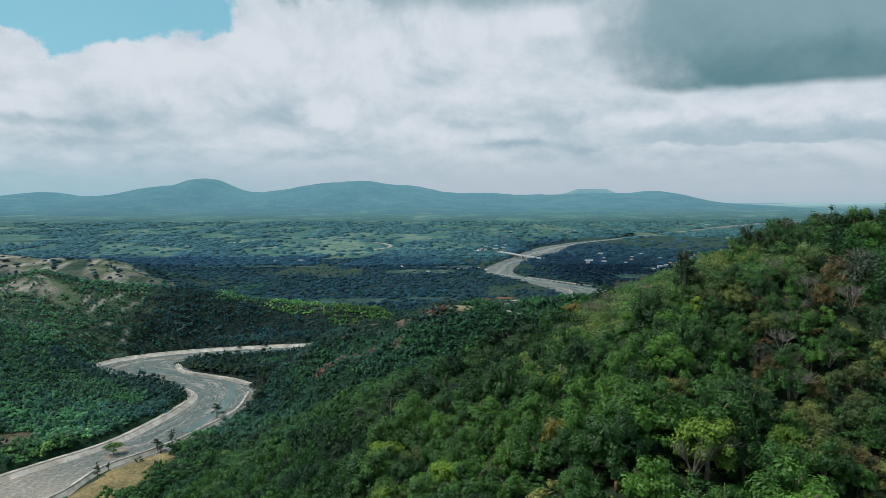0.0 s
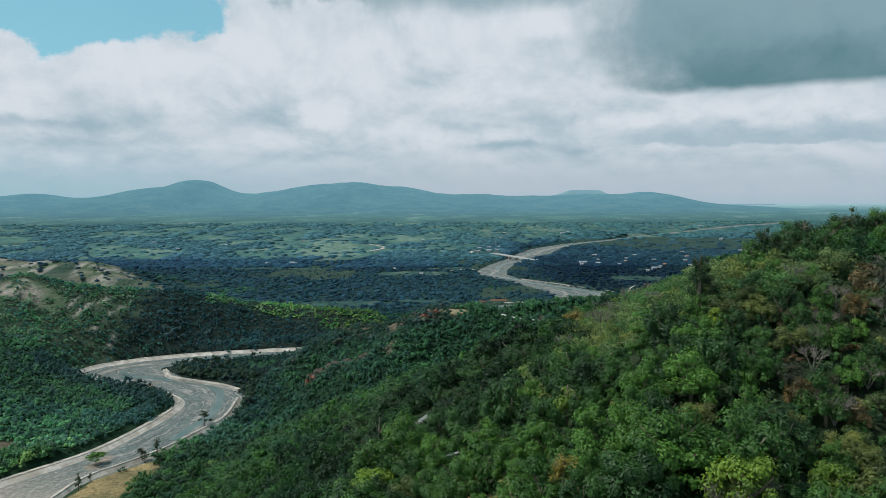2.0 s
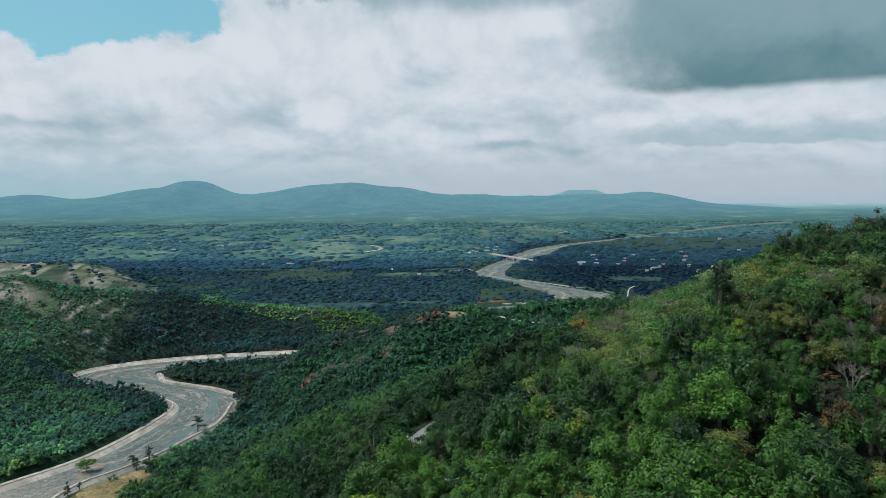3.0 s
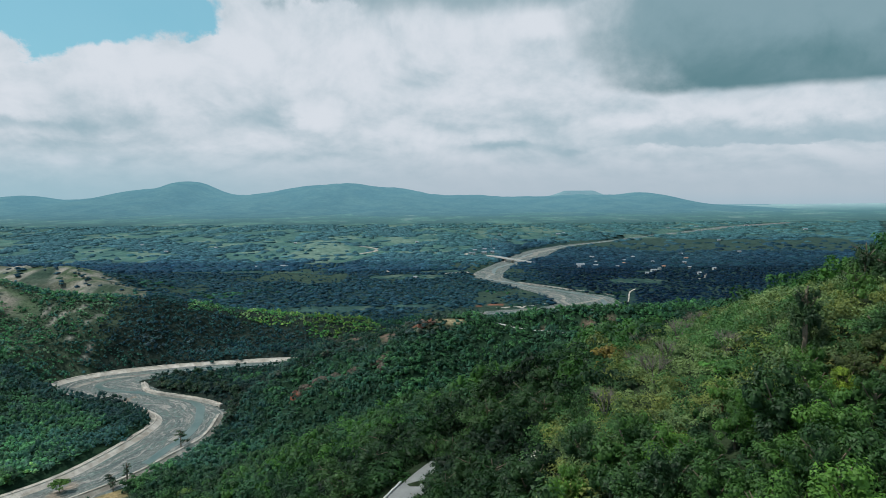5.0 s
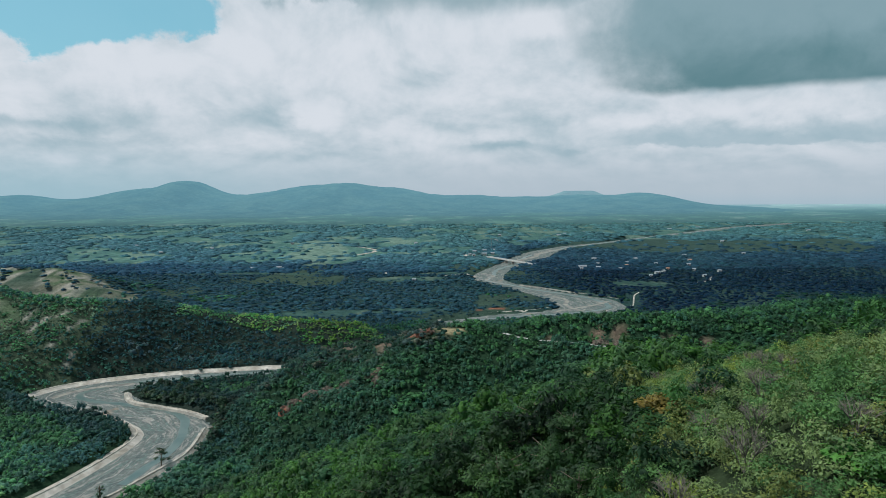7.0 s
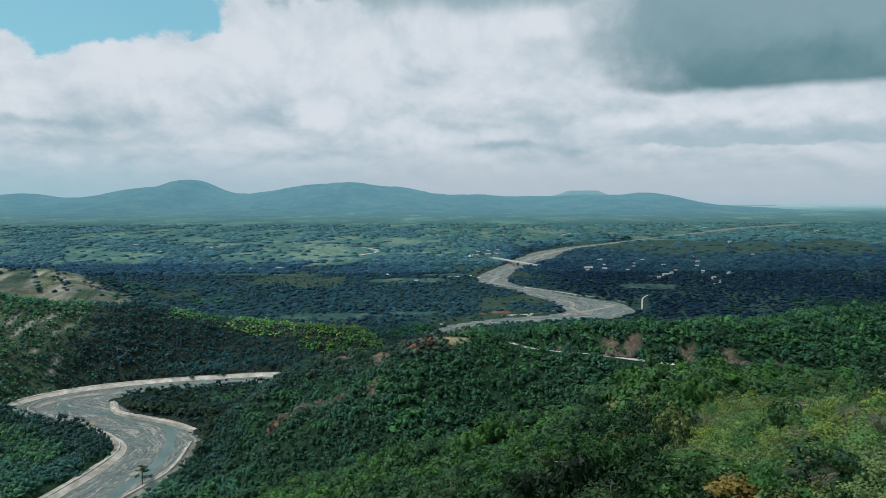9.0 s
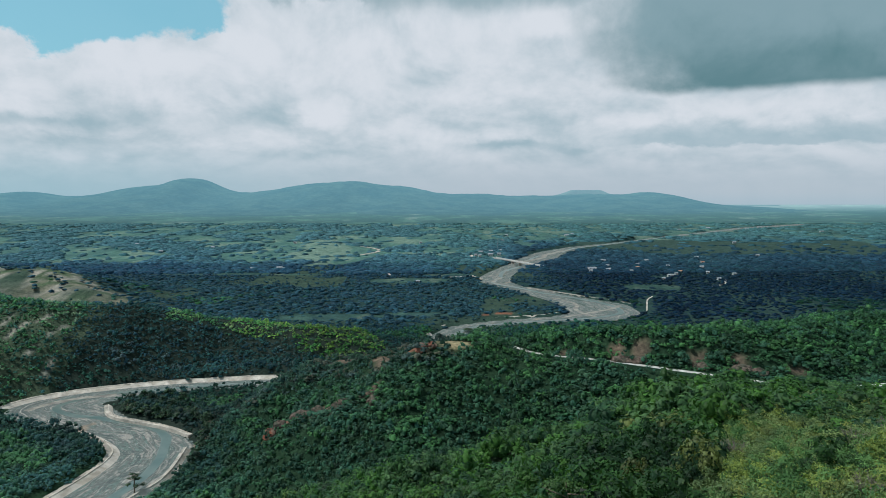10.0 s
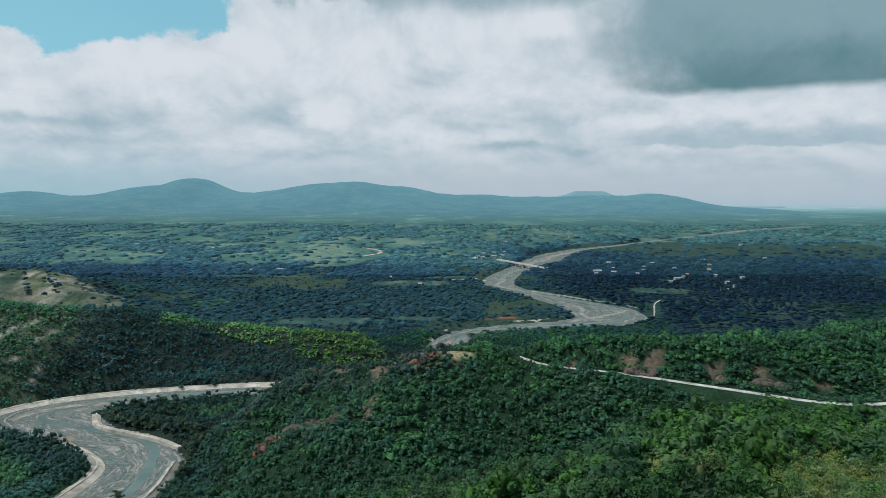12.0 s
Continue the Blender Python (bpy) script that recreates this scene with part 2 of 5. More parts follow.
def riverbed_material():
    m, n, shader = material("gravel_bed", 0.9)
    pos = position(n)
    flow = n.add("ShaderNodeSeparateColor", {0: n.attribute("flow")})
    bent = n.math("ADD", n.math("MULTIPLY", flow.outputs[1], 0.14), n.math("MULTIPLY", n.noise(pos, 0.03, 3.0), 1.6))
    run = n.combine(n.math("MULTIPLY", flow.outputs[0], 0.022), bent, 0.0)
    a = n.noise(run, 1.6, 7.0, 0.62, 0.6)
    b = n.noise(pos, 0.55, 6.0, 0.7)
    c = n.noise(run, 2.6, 6.0, 0.58, 1.0)
    colour = n.mix(n.ramp(a, 0.36, 0.64), rgb(0.070, 0.090, 0.087), rgb(0.116, 0.128, 0.122))
    colour = n.mix(n.ramp(c, 0.54, 0.60), colour, rgb(0.095, 0.130, 0.120))
    colour = n.mix(n.math("MULTIPLY", n.ramp(c, 0.47, 0.38), 0.9), colour, rgb(0.245, 0.232, 0.210))
    thread = n.math("ABSOLUTE", n.math("SUBTRACT", n.noise(run, 3.4, 5.0, 0.55, 1.2), 0.5))
    colour = n.mix(n.math("MULTIPLY", n.ramp(thread, 0.020, 0.0), 0.55), colour, rgb(0.36, 0.35, 0.32))
    rust = n.ramp(n.noise(pos, 0.035, 3.0), 0.62, 0.70)
    colour = n.mix(n.math("MULTIPLY", rust, 0.5), colour, rgb(0.30, 0.20, 0.13))
    sand = n.ramp(n.math("ADD", n.add("ShaderNodeSeparateXYZ", {0: pos}).outputs[1], n.math("MULTIPLY", a, 60.0)), 335.0, 275.0)
    colour = n.mix(n.math("MULTIPLY", sand, 0.7), colour, rgb(0.300, 0.258, 0.215))
    weed = n.ramp(n.noise(run, 1.9, 6.0, 0.66, 0.4), 0.55, 0.62)
    weed = n.math("MULTIPLY", weed, n.ramp(n.add("ShaderNodeSeparateXYZ", {0: pos}).outputs[1], 600.0, 720.0))
    colour = n.mix(n.math("MULTIPLY", weed, 0.85), colour, rgb(0.034, 0.062, 0.052))
    colour = n.mix(1.0, colour, n.mix(n.ramp(b, 0.3, 0.7), rgb(0.66, 0.66, 0.66), rgb(1.34, 1.34, 1.34)), "MULTIPLY")
    put(n, shader.inputs["Base Color"], colour)
    bn = n.add("ShaderNodeBump", {"Strength": 0.8, "Distance": 0.3, "Height": b})
    put(n, shader.inputs["Normal"], bn.outputs[0])
    return m


def water_material():
    m, n, shader = material("shallow_water", 0.42)
    pos = position(n)
    a = n.noise(pos, 0.09, 4.0)
    colour = n.mix(n.ramp(a, 0.35, 0.65), rgb(0.068, 0.108, 0.100), rgb(0.110, 0.145, 0.132))
    put(n, shader.inputs["Base Color"], colour)
    bn = n.add("ShaderNodeBump", {"Strength": 0.25, "Distance": 0.08, "Height": n.noise(pos, 1.6, 4.0)})
    put(n, shader.inputs["Normal"], bn.outputs[0])
    shader.inputs["Specular IOR Level"].default_value = 0.5
    return m


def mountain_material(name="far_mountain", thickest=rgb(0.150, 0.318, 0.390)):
    """Far wooded mountains seen through many kilometres of air: a backdrop, its haze put in as emission."""
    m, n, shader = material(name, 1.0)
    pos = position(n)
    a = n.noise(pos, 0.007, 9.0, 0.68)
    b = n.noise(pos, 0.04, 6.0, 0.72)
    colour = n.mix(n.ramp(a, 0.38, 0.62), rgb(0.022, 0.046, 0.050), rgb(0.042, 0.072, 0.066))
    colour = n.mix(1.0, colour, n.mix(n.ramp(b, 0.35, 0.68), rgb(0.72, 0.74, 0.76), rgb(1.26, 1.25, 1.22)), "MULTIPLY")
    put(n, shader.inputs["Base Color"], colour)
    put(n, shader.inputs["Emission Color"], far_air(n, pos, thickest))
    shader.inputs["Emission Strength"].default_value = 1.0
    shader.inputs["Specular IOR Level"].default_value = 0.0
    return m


MAT_LEAF = foliage("leaf_mixed", attribute="leaf", gloss=0.16)
MAT_LEAF_FAR = foliage("leaf_far", attribute="leaf", vary=0.13, gloss=0.04)
MAT_LEAF_SOFT = foliage("leaf_soft", attribute="leaf", vary=0.12, gloss=0.05)
MAT_BARK = plain("bark", rgb(0.17, 0.135, 0.10), 0.9, 1.5, 0.3)
MAT_DEADWOOD = plain("dead_wood", rgb(0.158, 0.139, 0.116), 0.9, 1.5, 0.3)
MAT_LAND = ground_material()
MAT_BED = riverbed_material()
MAT_WATER = water_material()
MAT_CONCRETE = plain("pale_concrete", rgb(0.50, 0.455, 0.405), 0.85, 0.25, 0.2, 0.03, second=rgb(0.36, 0.32, 0.27))
MAT_PATH = plain("sandy_path", rgb(0.42, 0.375, 0.325), 0.95, 0.2, 0.2, second=rgb(0.255, 0.24, 0.21))
MAT_BAR = plain("gravel_bar", rgb(0.25, 0.235, 0.205), 0.95, 0.2, 0.25, second=rgb(0.17, 0.165, 0.15))
MAT_ROAD = plain("worn_road", rgb(0.20, 0.205, 0.20), 0.9, 0.3, 0.14, 0.02)
MAT_ROADCON = plain("concrete_road", rgb(0.44, 0.43, 0.41), 0.85, 0.3, 0.18, second=rgb(0.30, 0.29, 0.27))
MAT_WALLW = plain("white_wall", rgb(0.42, 0.42, 0.41), 0.8, 0.5, 0.08)
MAT_TIN = plain("tin_roof", rgb(0.26, 0.28, 0.30), 0.55, 0.4, 0.12)
MAT_RUST = plain("rusty_roof", rgb(0.36, 0.20, 0.14), 0.7, 0.4, 0.2)
MAT_DARK = plain("dark_opening", rgb(0.05, 0.055, 0.06), 0.4, 1.0, 0.1)
MAT_STEEL = plain("galvanised_steel", rgb(0.26, 0.28, 0.27), 0.5, 1.0, 0.12, metal=0.5)
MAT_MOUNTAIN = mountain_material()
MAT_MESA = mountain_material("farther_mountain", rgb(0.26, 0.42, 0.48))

# ---- geometry helpers ----
rng = np.random.default_rng(7)


def lattice(ix, iy, seed):
    h = (ix.astype(np.int64) * 374761393 + iy.astype(np.int64) * 668265263 + seed * 974711) & 0x7FFFFFFF
    h = ((h ^ (h >> 13)) * 1274126177) & 0x7FFFFFFF
    return ((h ^ (h >> 16)) & 0xFFFF) / 65535.0


def bumps(x, y, size, seed=0, octaves=3):
    """Smooth noise from 0 to 1 over the plan; size: metres of the largest bump."""
    x, y = np.asarray(x, float), np.asarray(y, float)
    total, weight, amp = 0.0, 0.0, 1.0
    for o in range(octaves):
        u, v = x / size * 2**o, y / size * 2**o
        iu, iv = np.floor(u), np.floor(v)
        fu, fv = u - iu, v - iv
        fu, fv = fu * fu * (3 - 2 * fu), fv * fv * (3 - 2 * fv)
        s = seed + o * 17
        a, b = lattice(iu, iv, s), lattice(iu + 1, iv, s)
        c, d = lattice(iu, iv + 1, s), lattice(iu + 1, iv + 1, s)
        total = total + amp * ((a * (1 - fu) + b * fu) * (1 - fv) + (c * (1 - fu) + d * fu) * fv)
        weight += amp
        amp *= 0.5
    return total / weight


def step(a, b, v):
    t = np.clip((v - a) / (b - a), 0, 1)
    return t * t * (3 - 2 * t)


def along(x, y, nodes):
    """Nearest point on a line of nodes: distance, side (left positive), the node values mixed there, and the run from its start."""
    x, y = np.asarray(x, float), np.asarray(y, float)
    best = np.full(x.shape, 1e9)
    side, value, run = np.zeros(x.shape), np.zeros(x.shape), np.zeros(x.shape)
    done = 0.0
    for (x0, y0, v0), (x1, y1, v1) in zip(nodes, nodes[1:]):
        dx, dy = x1 - x0, y1 - y0
        long = math.hypot(dx, dy)
        s = np.clip(((x - x0) * dx + (y - y0) * dy) / long**2, 0, 1)
        ex, ey = x - x0 - s * dx, y - y0 - s * dy
        d = np.hypot(ex, ey)
        near = d < best
        best = np.where(near, d, best)
        side = np.where(near, np.sign(dx * ey - dy * ex), side)
        value = np.where(near, v0 + s * (v1 - v0), value)
        run = np.where(near, done + s * long, run)
        done += long
    return best, side, value, run


# ---- the lie of the land: crest lines (x, y, height) in metres over the river ----
RIDGE = [(-95, -90, 96), (-40, 0, 93), (5, 50, 96), (20, 72, 101.5), (34, 92, 108.5), (60, 103, 111.3), (120, 126, 114), (260, 150, 119)]
SPUR = [(-102, 404, 11), (-72, 400, 29), (-46, 404, 36), (-22, 383, 43), (-3, 362, 54), (12, 364, 55), (40, 369, 57), (83, 359, 60), (122, 358, 61), (150, 363, 60), (191, 386, 60), (300, 430, 54), (430, 470, 30)]
WALL = [(-430, 495, 48), (-345, 518, 50), (-318, 528, 55), (-290, 531, 46), (-255, 530, 42), (-215, 556, 36), (-156, 572, 24), (-68, 562, 17), (-40, 535, 5)]
TANHILL = [(-720, 770, 52), (-520, 735, 48), (-462, 728, 46), (-430, 720, 41), (-398, 716, 45), (-368, 705, 43), (-335, 688, 35), (-282, 650, 27), (-232, 610, 22), (-205, 590, 10)]
FARSIDE = [(-620, 300, 110), (-430, 350, 68), (-400, 420, 62), (-360, 500, 50)]
RIVER = [(-300, 90, 20), (-215, 200, 20), (-171, 248, 22), (-158, 280, 12), (-141, 305, 15), (-130, 332, 15), (-125, 362, 15),
         (-128, 384, 15), (-148, 407, 13), (-168, 418, 11), (-190, 432, 17), (-207, 447, 25), (-198, 463, 14), (-176, 474, 10), (-150, 482, 9),
         (-110, 490, 9), (-75, 493, 10), (-30, 520, 12), (0, 575, 14), (11, 620, 12), (22, 652, 10), (45, 668, 10), (78, 682, 12),
         (115, 690, 14), (150, 703, 26)]
RIVER_FAR = [(150, 703, 26), (168, 730, 32), (166, 762, 33), (150, 795, 24), (125, 838, 18), (96, 892, 14), (80, 935, 18), (82, 985, 19),
             (102, 1050, 17), (135, 1130, 20), (180, 1230, 35), (225, 1340, 26), (285, 1440, 15), (395, 1545, 14), (540, 1700, 12),
             (720, 1880, 14), (930, 2100, 17), (1250, 2320, 20)]
ROAD = [(1.6, 133, 4), (-2.4, 127, 4), (-4.6, 121, 4), (-6.2, 114, 4), (-6.5, 104, 4), (-4.5, 95, 4), (-1.5, 88, 4), (6, 80, 4)]
SPURROAD = [(36, 378, 3), (46, 362, 3), (73.5, 352, 3), (96.5, 337, 3), (114, 326, 3), (133, 314, 3), (153, 314, 3), (205, 328, 3), (290, 365, 3)]
SPURROAD_Z = 50.0


def tent(x, y, nodes, left, right, round_top):
    d, side, z, run = along(x, y, nodes)
    d = np.sqrt(d * d + round_top**2) - round_top
    return z - d * np.where(side > 0, left, right), d, side, run


def raw_height(x, y):
    """The lie of the land before the near road was cut into it."""
    x, y = np.asarray(x, float), np.asarray(y, float)
    rough = bumps(x, y, 60, 3, 4) - 0.5
    parts = []
    z, d, side, run = tent(x, y, RIDGE, 0.43, 0.27, 5.0)
    # the shoulder beyond the crest runs out gently, then breaks off
    shoulder = step(20, 60, x + 0.12 * (y - 150))
    z = z + shoulder * np.where(side > 0, 0.21 * np.clip(d - 60, 0, 45) - 0.16 * np.clip(d - 105, 0, 60), 0)
    z = z - 0.20 * np.maximum(x - 50, 0) * step(25, 70, d) * (side > 0)
    # the flank over the river is steeper
    flank = 0.62 * (x + 113) + 0.15 * (200 - y)
    z = -3.0 * np.logaddexp(-z / 3.0, -flank / 3.0)
    z = z - 5.0 * np.exp(-(((x - 7) / 15) ** 2 + ((y - 138) / 38) ** 2)) + 5.0 * np.exp(-(((x + 4) / 18) ** 2 + ((y - 226) / 18) ** 2))
    for cx, cy, high, wide in ((92, 214, 4.2, 24), (17, 216, 4.5, 9), (-3, 213, -4.0, 9), (62, 198, 2.0, 12), (8, 146, 2.5, 9)):
        z = z + high * np.exp(-((x - cx) ** 2 + (y - cy) ** 2) / wide**2)
    parts.append(z + 5.0 * rough)
    knoll = 10.0 * np.exp(-(((x + 62) / 18) ** 2 + ((y - 334) / 22) ** 2)) - 4.0 * np.exp(-(((x + 30) / 14) ** 2 + ((y - 360) / 14) ** 2))
    parts.append(tent(x, y, SPUR, 0.52, 0.56, 8.0)[0] + 7.0 * rough + knoll)
    parts.append(tent(x, y, WALL, 0.30, 0.50, 6.0)[0] + 9.0 * rough)
    parts.append(tent(x, y, TANHILL, 0.28, 0.30, 8.0)[0] + 12.0 * rough + 6.0 * (bumps(x, y, 38, 27, 2) - 0.5))
    parts.append(tent(x, y, FARSIDE, 0.28, 0.30, 8.0)[0] + 8.0 * rough)
    hills = 1.5 + 3.0 * bumps(x, y, 130, 9, 3) + 8.0 * step(0.66, 0.9, bumps(x, y, 210, 21, 2)) * step(600, 750, y)
    parts.append(hills * (1 - step(1500, 2200, y)))
    top = np.maximum.reduce(parts)
    z = top + 2.0 * np.log(sum(np.exp((p - top) / 2.0) for p in parts))
    # the river's channel is cut level
    for line in (RIVER, RIVER_FAR):
        d, _, w, _ = along(x, y, line)
        rim = 1.2 + 0.85 * np.maximum(d - w - 6.0, 0)
        z = np.minimum(z, rim)
        z = np.where(d < w + 1.0, -0.6, -0.6 + (z + 0.6) * step(1.0, 4.0, d - w))
    # road benches
    d, _, _, _ = along(x, y, SPURROAD)
    z = z + (SPURROAD_Z - z) * (1 - step(3.2, 17.0, d))
    return z


ROAD_LINE = [(x, y, float(raw_height(x, y)) + 0.3) for x, y, _ in ROAD]


def height(x, y):
    """The ground's height at plan points."""
    z = raw_height(x, y)
    d, _, level, _ = along(x, y, ROAD_LINE)
    return z + (level - z) * (1 - step(3.0, 7.0, d))


def mesh_object(name, verts, faces, mat, parent=None, smooth=False):
    """verts: n x 3; faces: list of index lists, or an n x 3 / n x 4 array."""
    me = bpy.data.meshes.new(name)
    verts = np.asarray(verts, np.float32)
    if isinstance(faces, np.ndarray):
        k = faces.shape[1]
        me.vertices.add(len(verts))
        me.vertices.foreach_set("co", verts.ravel())
        me.loops.add(faces.size)
        me.loops.foreach_set("vertex_index", faces.astype(np.int32).ravel())
        me.polygons.add(len(faces))
        me.polygons.foreach_set("loop_start", np.arange(0, faces.size, k, dtype=np.int32))
        me.polygons.foreach_set("loop_total", np.full(len(faces), k, np.int32))
        me.update(calc_edges=True)
    else:
        me.from_pydata([tuple(map(float, v)) for v in verts], [], faces)
        me.update()
    if smooth:
        me.polygons.foreach_set("use_smooth", np.ones(len(me.polygons), bool))
    me.materials.append(mat)
    ob = new(name, me)
    if parent is not None:
        ob.parent = parent
    return ob


def paint(ob, name, colours):
    """A base colour for each vertex."""
    a = ob.data.attributes.new(name, "FLOAT_COLOR", "POINT")
    full = np.ones((len(ob.data.vertices), 4), np.float32)
    full[:, :3] = colours
    a.data.foreach_set("color", full.ravel())


def part(name, bm, mat, parent, label=""):
    me = bpy.data.meshes.new(name)
    bm.normal_update()
    bm.to_mesh(me)
    bm.free()
    me.materials.append(mat)
    ob = new(name, me)
    ob.parent = parent
    return tagged(ob, label)


def box(bm, x0, x1, y0, y1, z0, z1, bevel=0.0):
    made = bmesh.ops.create_cube(bm, size=1.0, matrix=Matrix.LocRotScale(((x0 + x1) / 2, (y0 + y1) / 2, (z0 + z1) / 2), None, (x1 - x0, y1 - y0, z1 - z0)))
    if bevel:
        edges = list({e for v in made["verts"] for e in v.link_edges})
        bmesh.ops.bevel(bm, geom=edges, offset=bevel, segments=1, affect="EDGES")


def tube(bm, a, b, r0, r1, sides=6):
    a, b = Vector(a), Vector(b)
    m = Matrix.Translation((a + b) / 2) @ (b - a).to_track_quat("Z", "Y").to_matrix().to_4x4()
    bmesh.ops.create_cone(bm, cap_ends=True, segments=sides, radius1=r0, radius2=r1, depth=(b - a).length, matrix=m)


def line_points(nodes, gap):
    """Points along a line of nodes with rounded corners: place, way, and the node's value."""
    pts = np.array(nodes, float)
    for _ in range(2):
        a, b = pts[:-1], pts[1:]
        pts = np.concatenate([pts[:1], np.stack([0.75 * a + 0.25 * b, 0.25 * a + 0.75 * b], 1).reshape(-1, 3), pts[-1:]])
    seg = np.hypot(*np.diff(pts[:, :2], axis=0).T)
    at = np.r_[0, np.cumsum(seg)]
    s = np.linspace(0, at[-1], max(2, int(at[-1] / gap) + 1))
    out = np.stack([np.interp(s, at, pts[:, k]) for k in range(3)], 1)
    way = np.gradient(out[:, :2], axis=0)
    way /= np.maximum(np.hypot(*way.T), 1e-6)[:, None]
    return out, way


def ribbon(name, nodes, gap, offsets, mat, z, wobble=0.0, parent=None):
    """A strip along a line: offsets run across it, in parts of its half width; z: a height or a function of x and y."""
    p, way = line_points(nodes, gap)
    left = np.stack([-way[:, 1], way[:, 0]], 1)
    rows = []
    for o in offsets:
        shift = o * p[:, 2] + wobble * (bumps(np.arange(len(p)) * gap, np.full(len(p), o * 4.0), 30, 5) - 0.5) * 2
        xy = p[:, :2] + left * shift[:, None]
        zz = z(xy[:, 0], xy[:, 1]) if callable(z) else np.full(len(p), z)
        zz = zz + 1e-4 * np.arange(len(p))
        rows.append(np.column_stack([xy, zz]))
    k = len(offsets)
    verts = np.stack(rows, 1).reshape(-1, 3)
    i = np.arange(len(p) - 1)[:, None] * k + np.arange(k - 1)[None]
    faces = np.stack([i, i + k, i + k + 1, i + 1], -1).reshape(-1, 4)[:, ::-1]
    return mesh_object(name, verts, faces, mat, parent, smooth=True)


# ---- ground: one sheet to the horizon ----
# bare patches: x, y, half length, half width, turn in degrees, kind
BARE = [(-64, 341, 7.0, 6.0, 40, "red"), (-37, 344, 9, 4.0, 75, "rock"), (-24, 341, 7, 3.2, 75, "rock"), (-51, 345, 13, 7, 35, "rock"),
        (-7, 361, 7, 4.5, 0, "red"), (10, 362, 10, 5, -5, "sand"), (-20, 376, 10, 5, -50, "rock"), (-40, 398, 12, 5, -30, "rock"),
        (77, 357, 3.4, 2.6, 10, "rock"), (86, 354, 4.6, 3.0, 10, "rock"), (106, 344, 3.6, 1.8, -20, "rock"), (121, 339, 4.2, 2.2, -10, "rock"), (143, 336, 4.5, 2.2, 0, "rock"), (57, 362, 3, 2.0, 0, "rock"),
        (-239, 503, 11, 1.5, 75, "scar"), (-244, 483, 8, 1.5, 75, "scar"), (-231, 478, 7, 1.4, 95, "scar"), (-262, 500, 9, 1.7, 70, "scar"), (-252, 512, 7, 1.5, 60, "scar"), (-272, 508, 8, 2.0, 85, "scar"),
        (-204, 298, 15, 9, 60, "rock"), (-199, 297, 7, 5, 40, "red"), (-131, 258, 27, 12, 78, "field"), (66, 706, 9, 5, 0, "red"), (46, 697, 8, 3, 15, "red")]
TONES = {"red": (0.20, 0.088, 0.060), "rock": (0.112, 0.086, 0.070), "sand": (0.215, 0.185, 0.120), "scar": (0.200, 0.195, 0.178), "field": (0.21, 0.165, 0.09)}


def bare(x, y):
    """How bare the ground is, and the colour that it shows there."""
    x, y = np.asarray(x, float), np.asarray(y, float)
    most, colour = np.zeros(x.shape), np.zeros((*x.shape, 3))
    wave = 1.1 * (bumps(x, y, 6, 41, 3) - 0.5)
    for cx, cy, a, b, turn, kind in BARE:
        c, s = math.cos(radians(turn)), math.sin(radians(turn))
        u, v = ((x - cx) * c + (y - cy) * s) / a, (-(x - cx) * s + (y - cy) * c) / b
        m = 1 - step(0.75, 1.15, np.sqrt(u * u + v * v) + wave)
        colour = np.where((m > most)[..., None], TONES[kind], colour)
        most = np.maximum(most, m)
    return most, colour


def dryness(x, y):
    """Where hills carry dry grass instead of trees."""
    d1, _, _, _ = along(x, y, TANHILL[:8])
    d2, _, _, _ = along(x, y, [(-420, 480, 0), (-335, 500, 0), (-304, 514, 0), (-286, 504, 0)])
    d3, _, _, _ = along(x, y, [(-262, 634, 0), (-232, 612, 0)])
    z = bumps(x, y, 45, 61, 3) - 0.5
    return np.maximum.reduce([1 - step(34, 62, d1 + 60 * z), 1 - step(9, 20, d2 + 30 * z), 1 - step(6, 14, d3 + 14 * z)])


CLEARINGS = [(-130, 1300, 130, 42), (-235, 1420, 120, 35), (-560, 1290, 60, 20), (20, 985, 34, 14), (600, 1400, 300, 170), (95, 1250, 42, 36),
             (-250, 1000, 130, 10), (-35, 930, 60, 25), (30, 640, 30, 18), (300, 965, 22, 10), (268, 870, 40, 20), (-90, 690, 50, 16),
             (-10, 700, 40, 12), (620, 2350, 160, 50), (330, 1700, 40, 25)]


def openness(x, y):
    """Fields and clearings on the plain."""
    z = bumps(x, y, 60, 77, 3) - 0.5
    out = np.zeros(np.shape(x))
    for cx, cy, a, b in CLEARINGS:
        out = np.maximum(out, 1 - step(0.8, 1.15, np.hypot((x - cx) / a, (y - cy) / b) + 0.7 * z))
    x, y = np.asarray(x, float), np.asarray(y, float)
    edge = 1130 + 260 * step(-60, 160, x) + 460 * (bumps(x, y * 0.6, 170, 29, 4) - 0.5)
    strips = step(0.44, 0.50, bumps(x, y * 0.45, 62, 91, 4)) * step(-40, 60, y - edge)
    return np.maximum(out, strips)


def scrub(x, y):
    """Thin, dry scrub between the woods of the plain."""
    x, y = np.asarray(x, float), np.asarray(y, float)
    return step(0.54, 0.62, bumps(x, y * 0.55, 85, 37, 4)) * step(620, 690, y) * (1 - step(1000, 1250, y)) * (1 - 0.7 * step(100, 200, x))


def graded(*stretches):
    """Grid lines from (start, end, gap) stretches."""
    return np.unique(np.concatenate([np.arange(a, b, g) for a, b, g in stretches]))


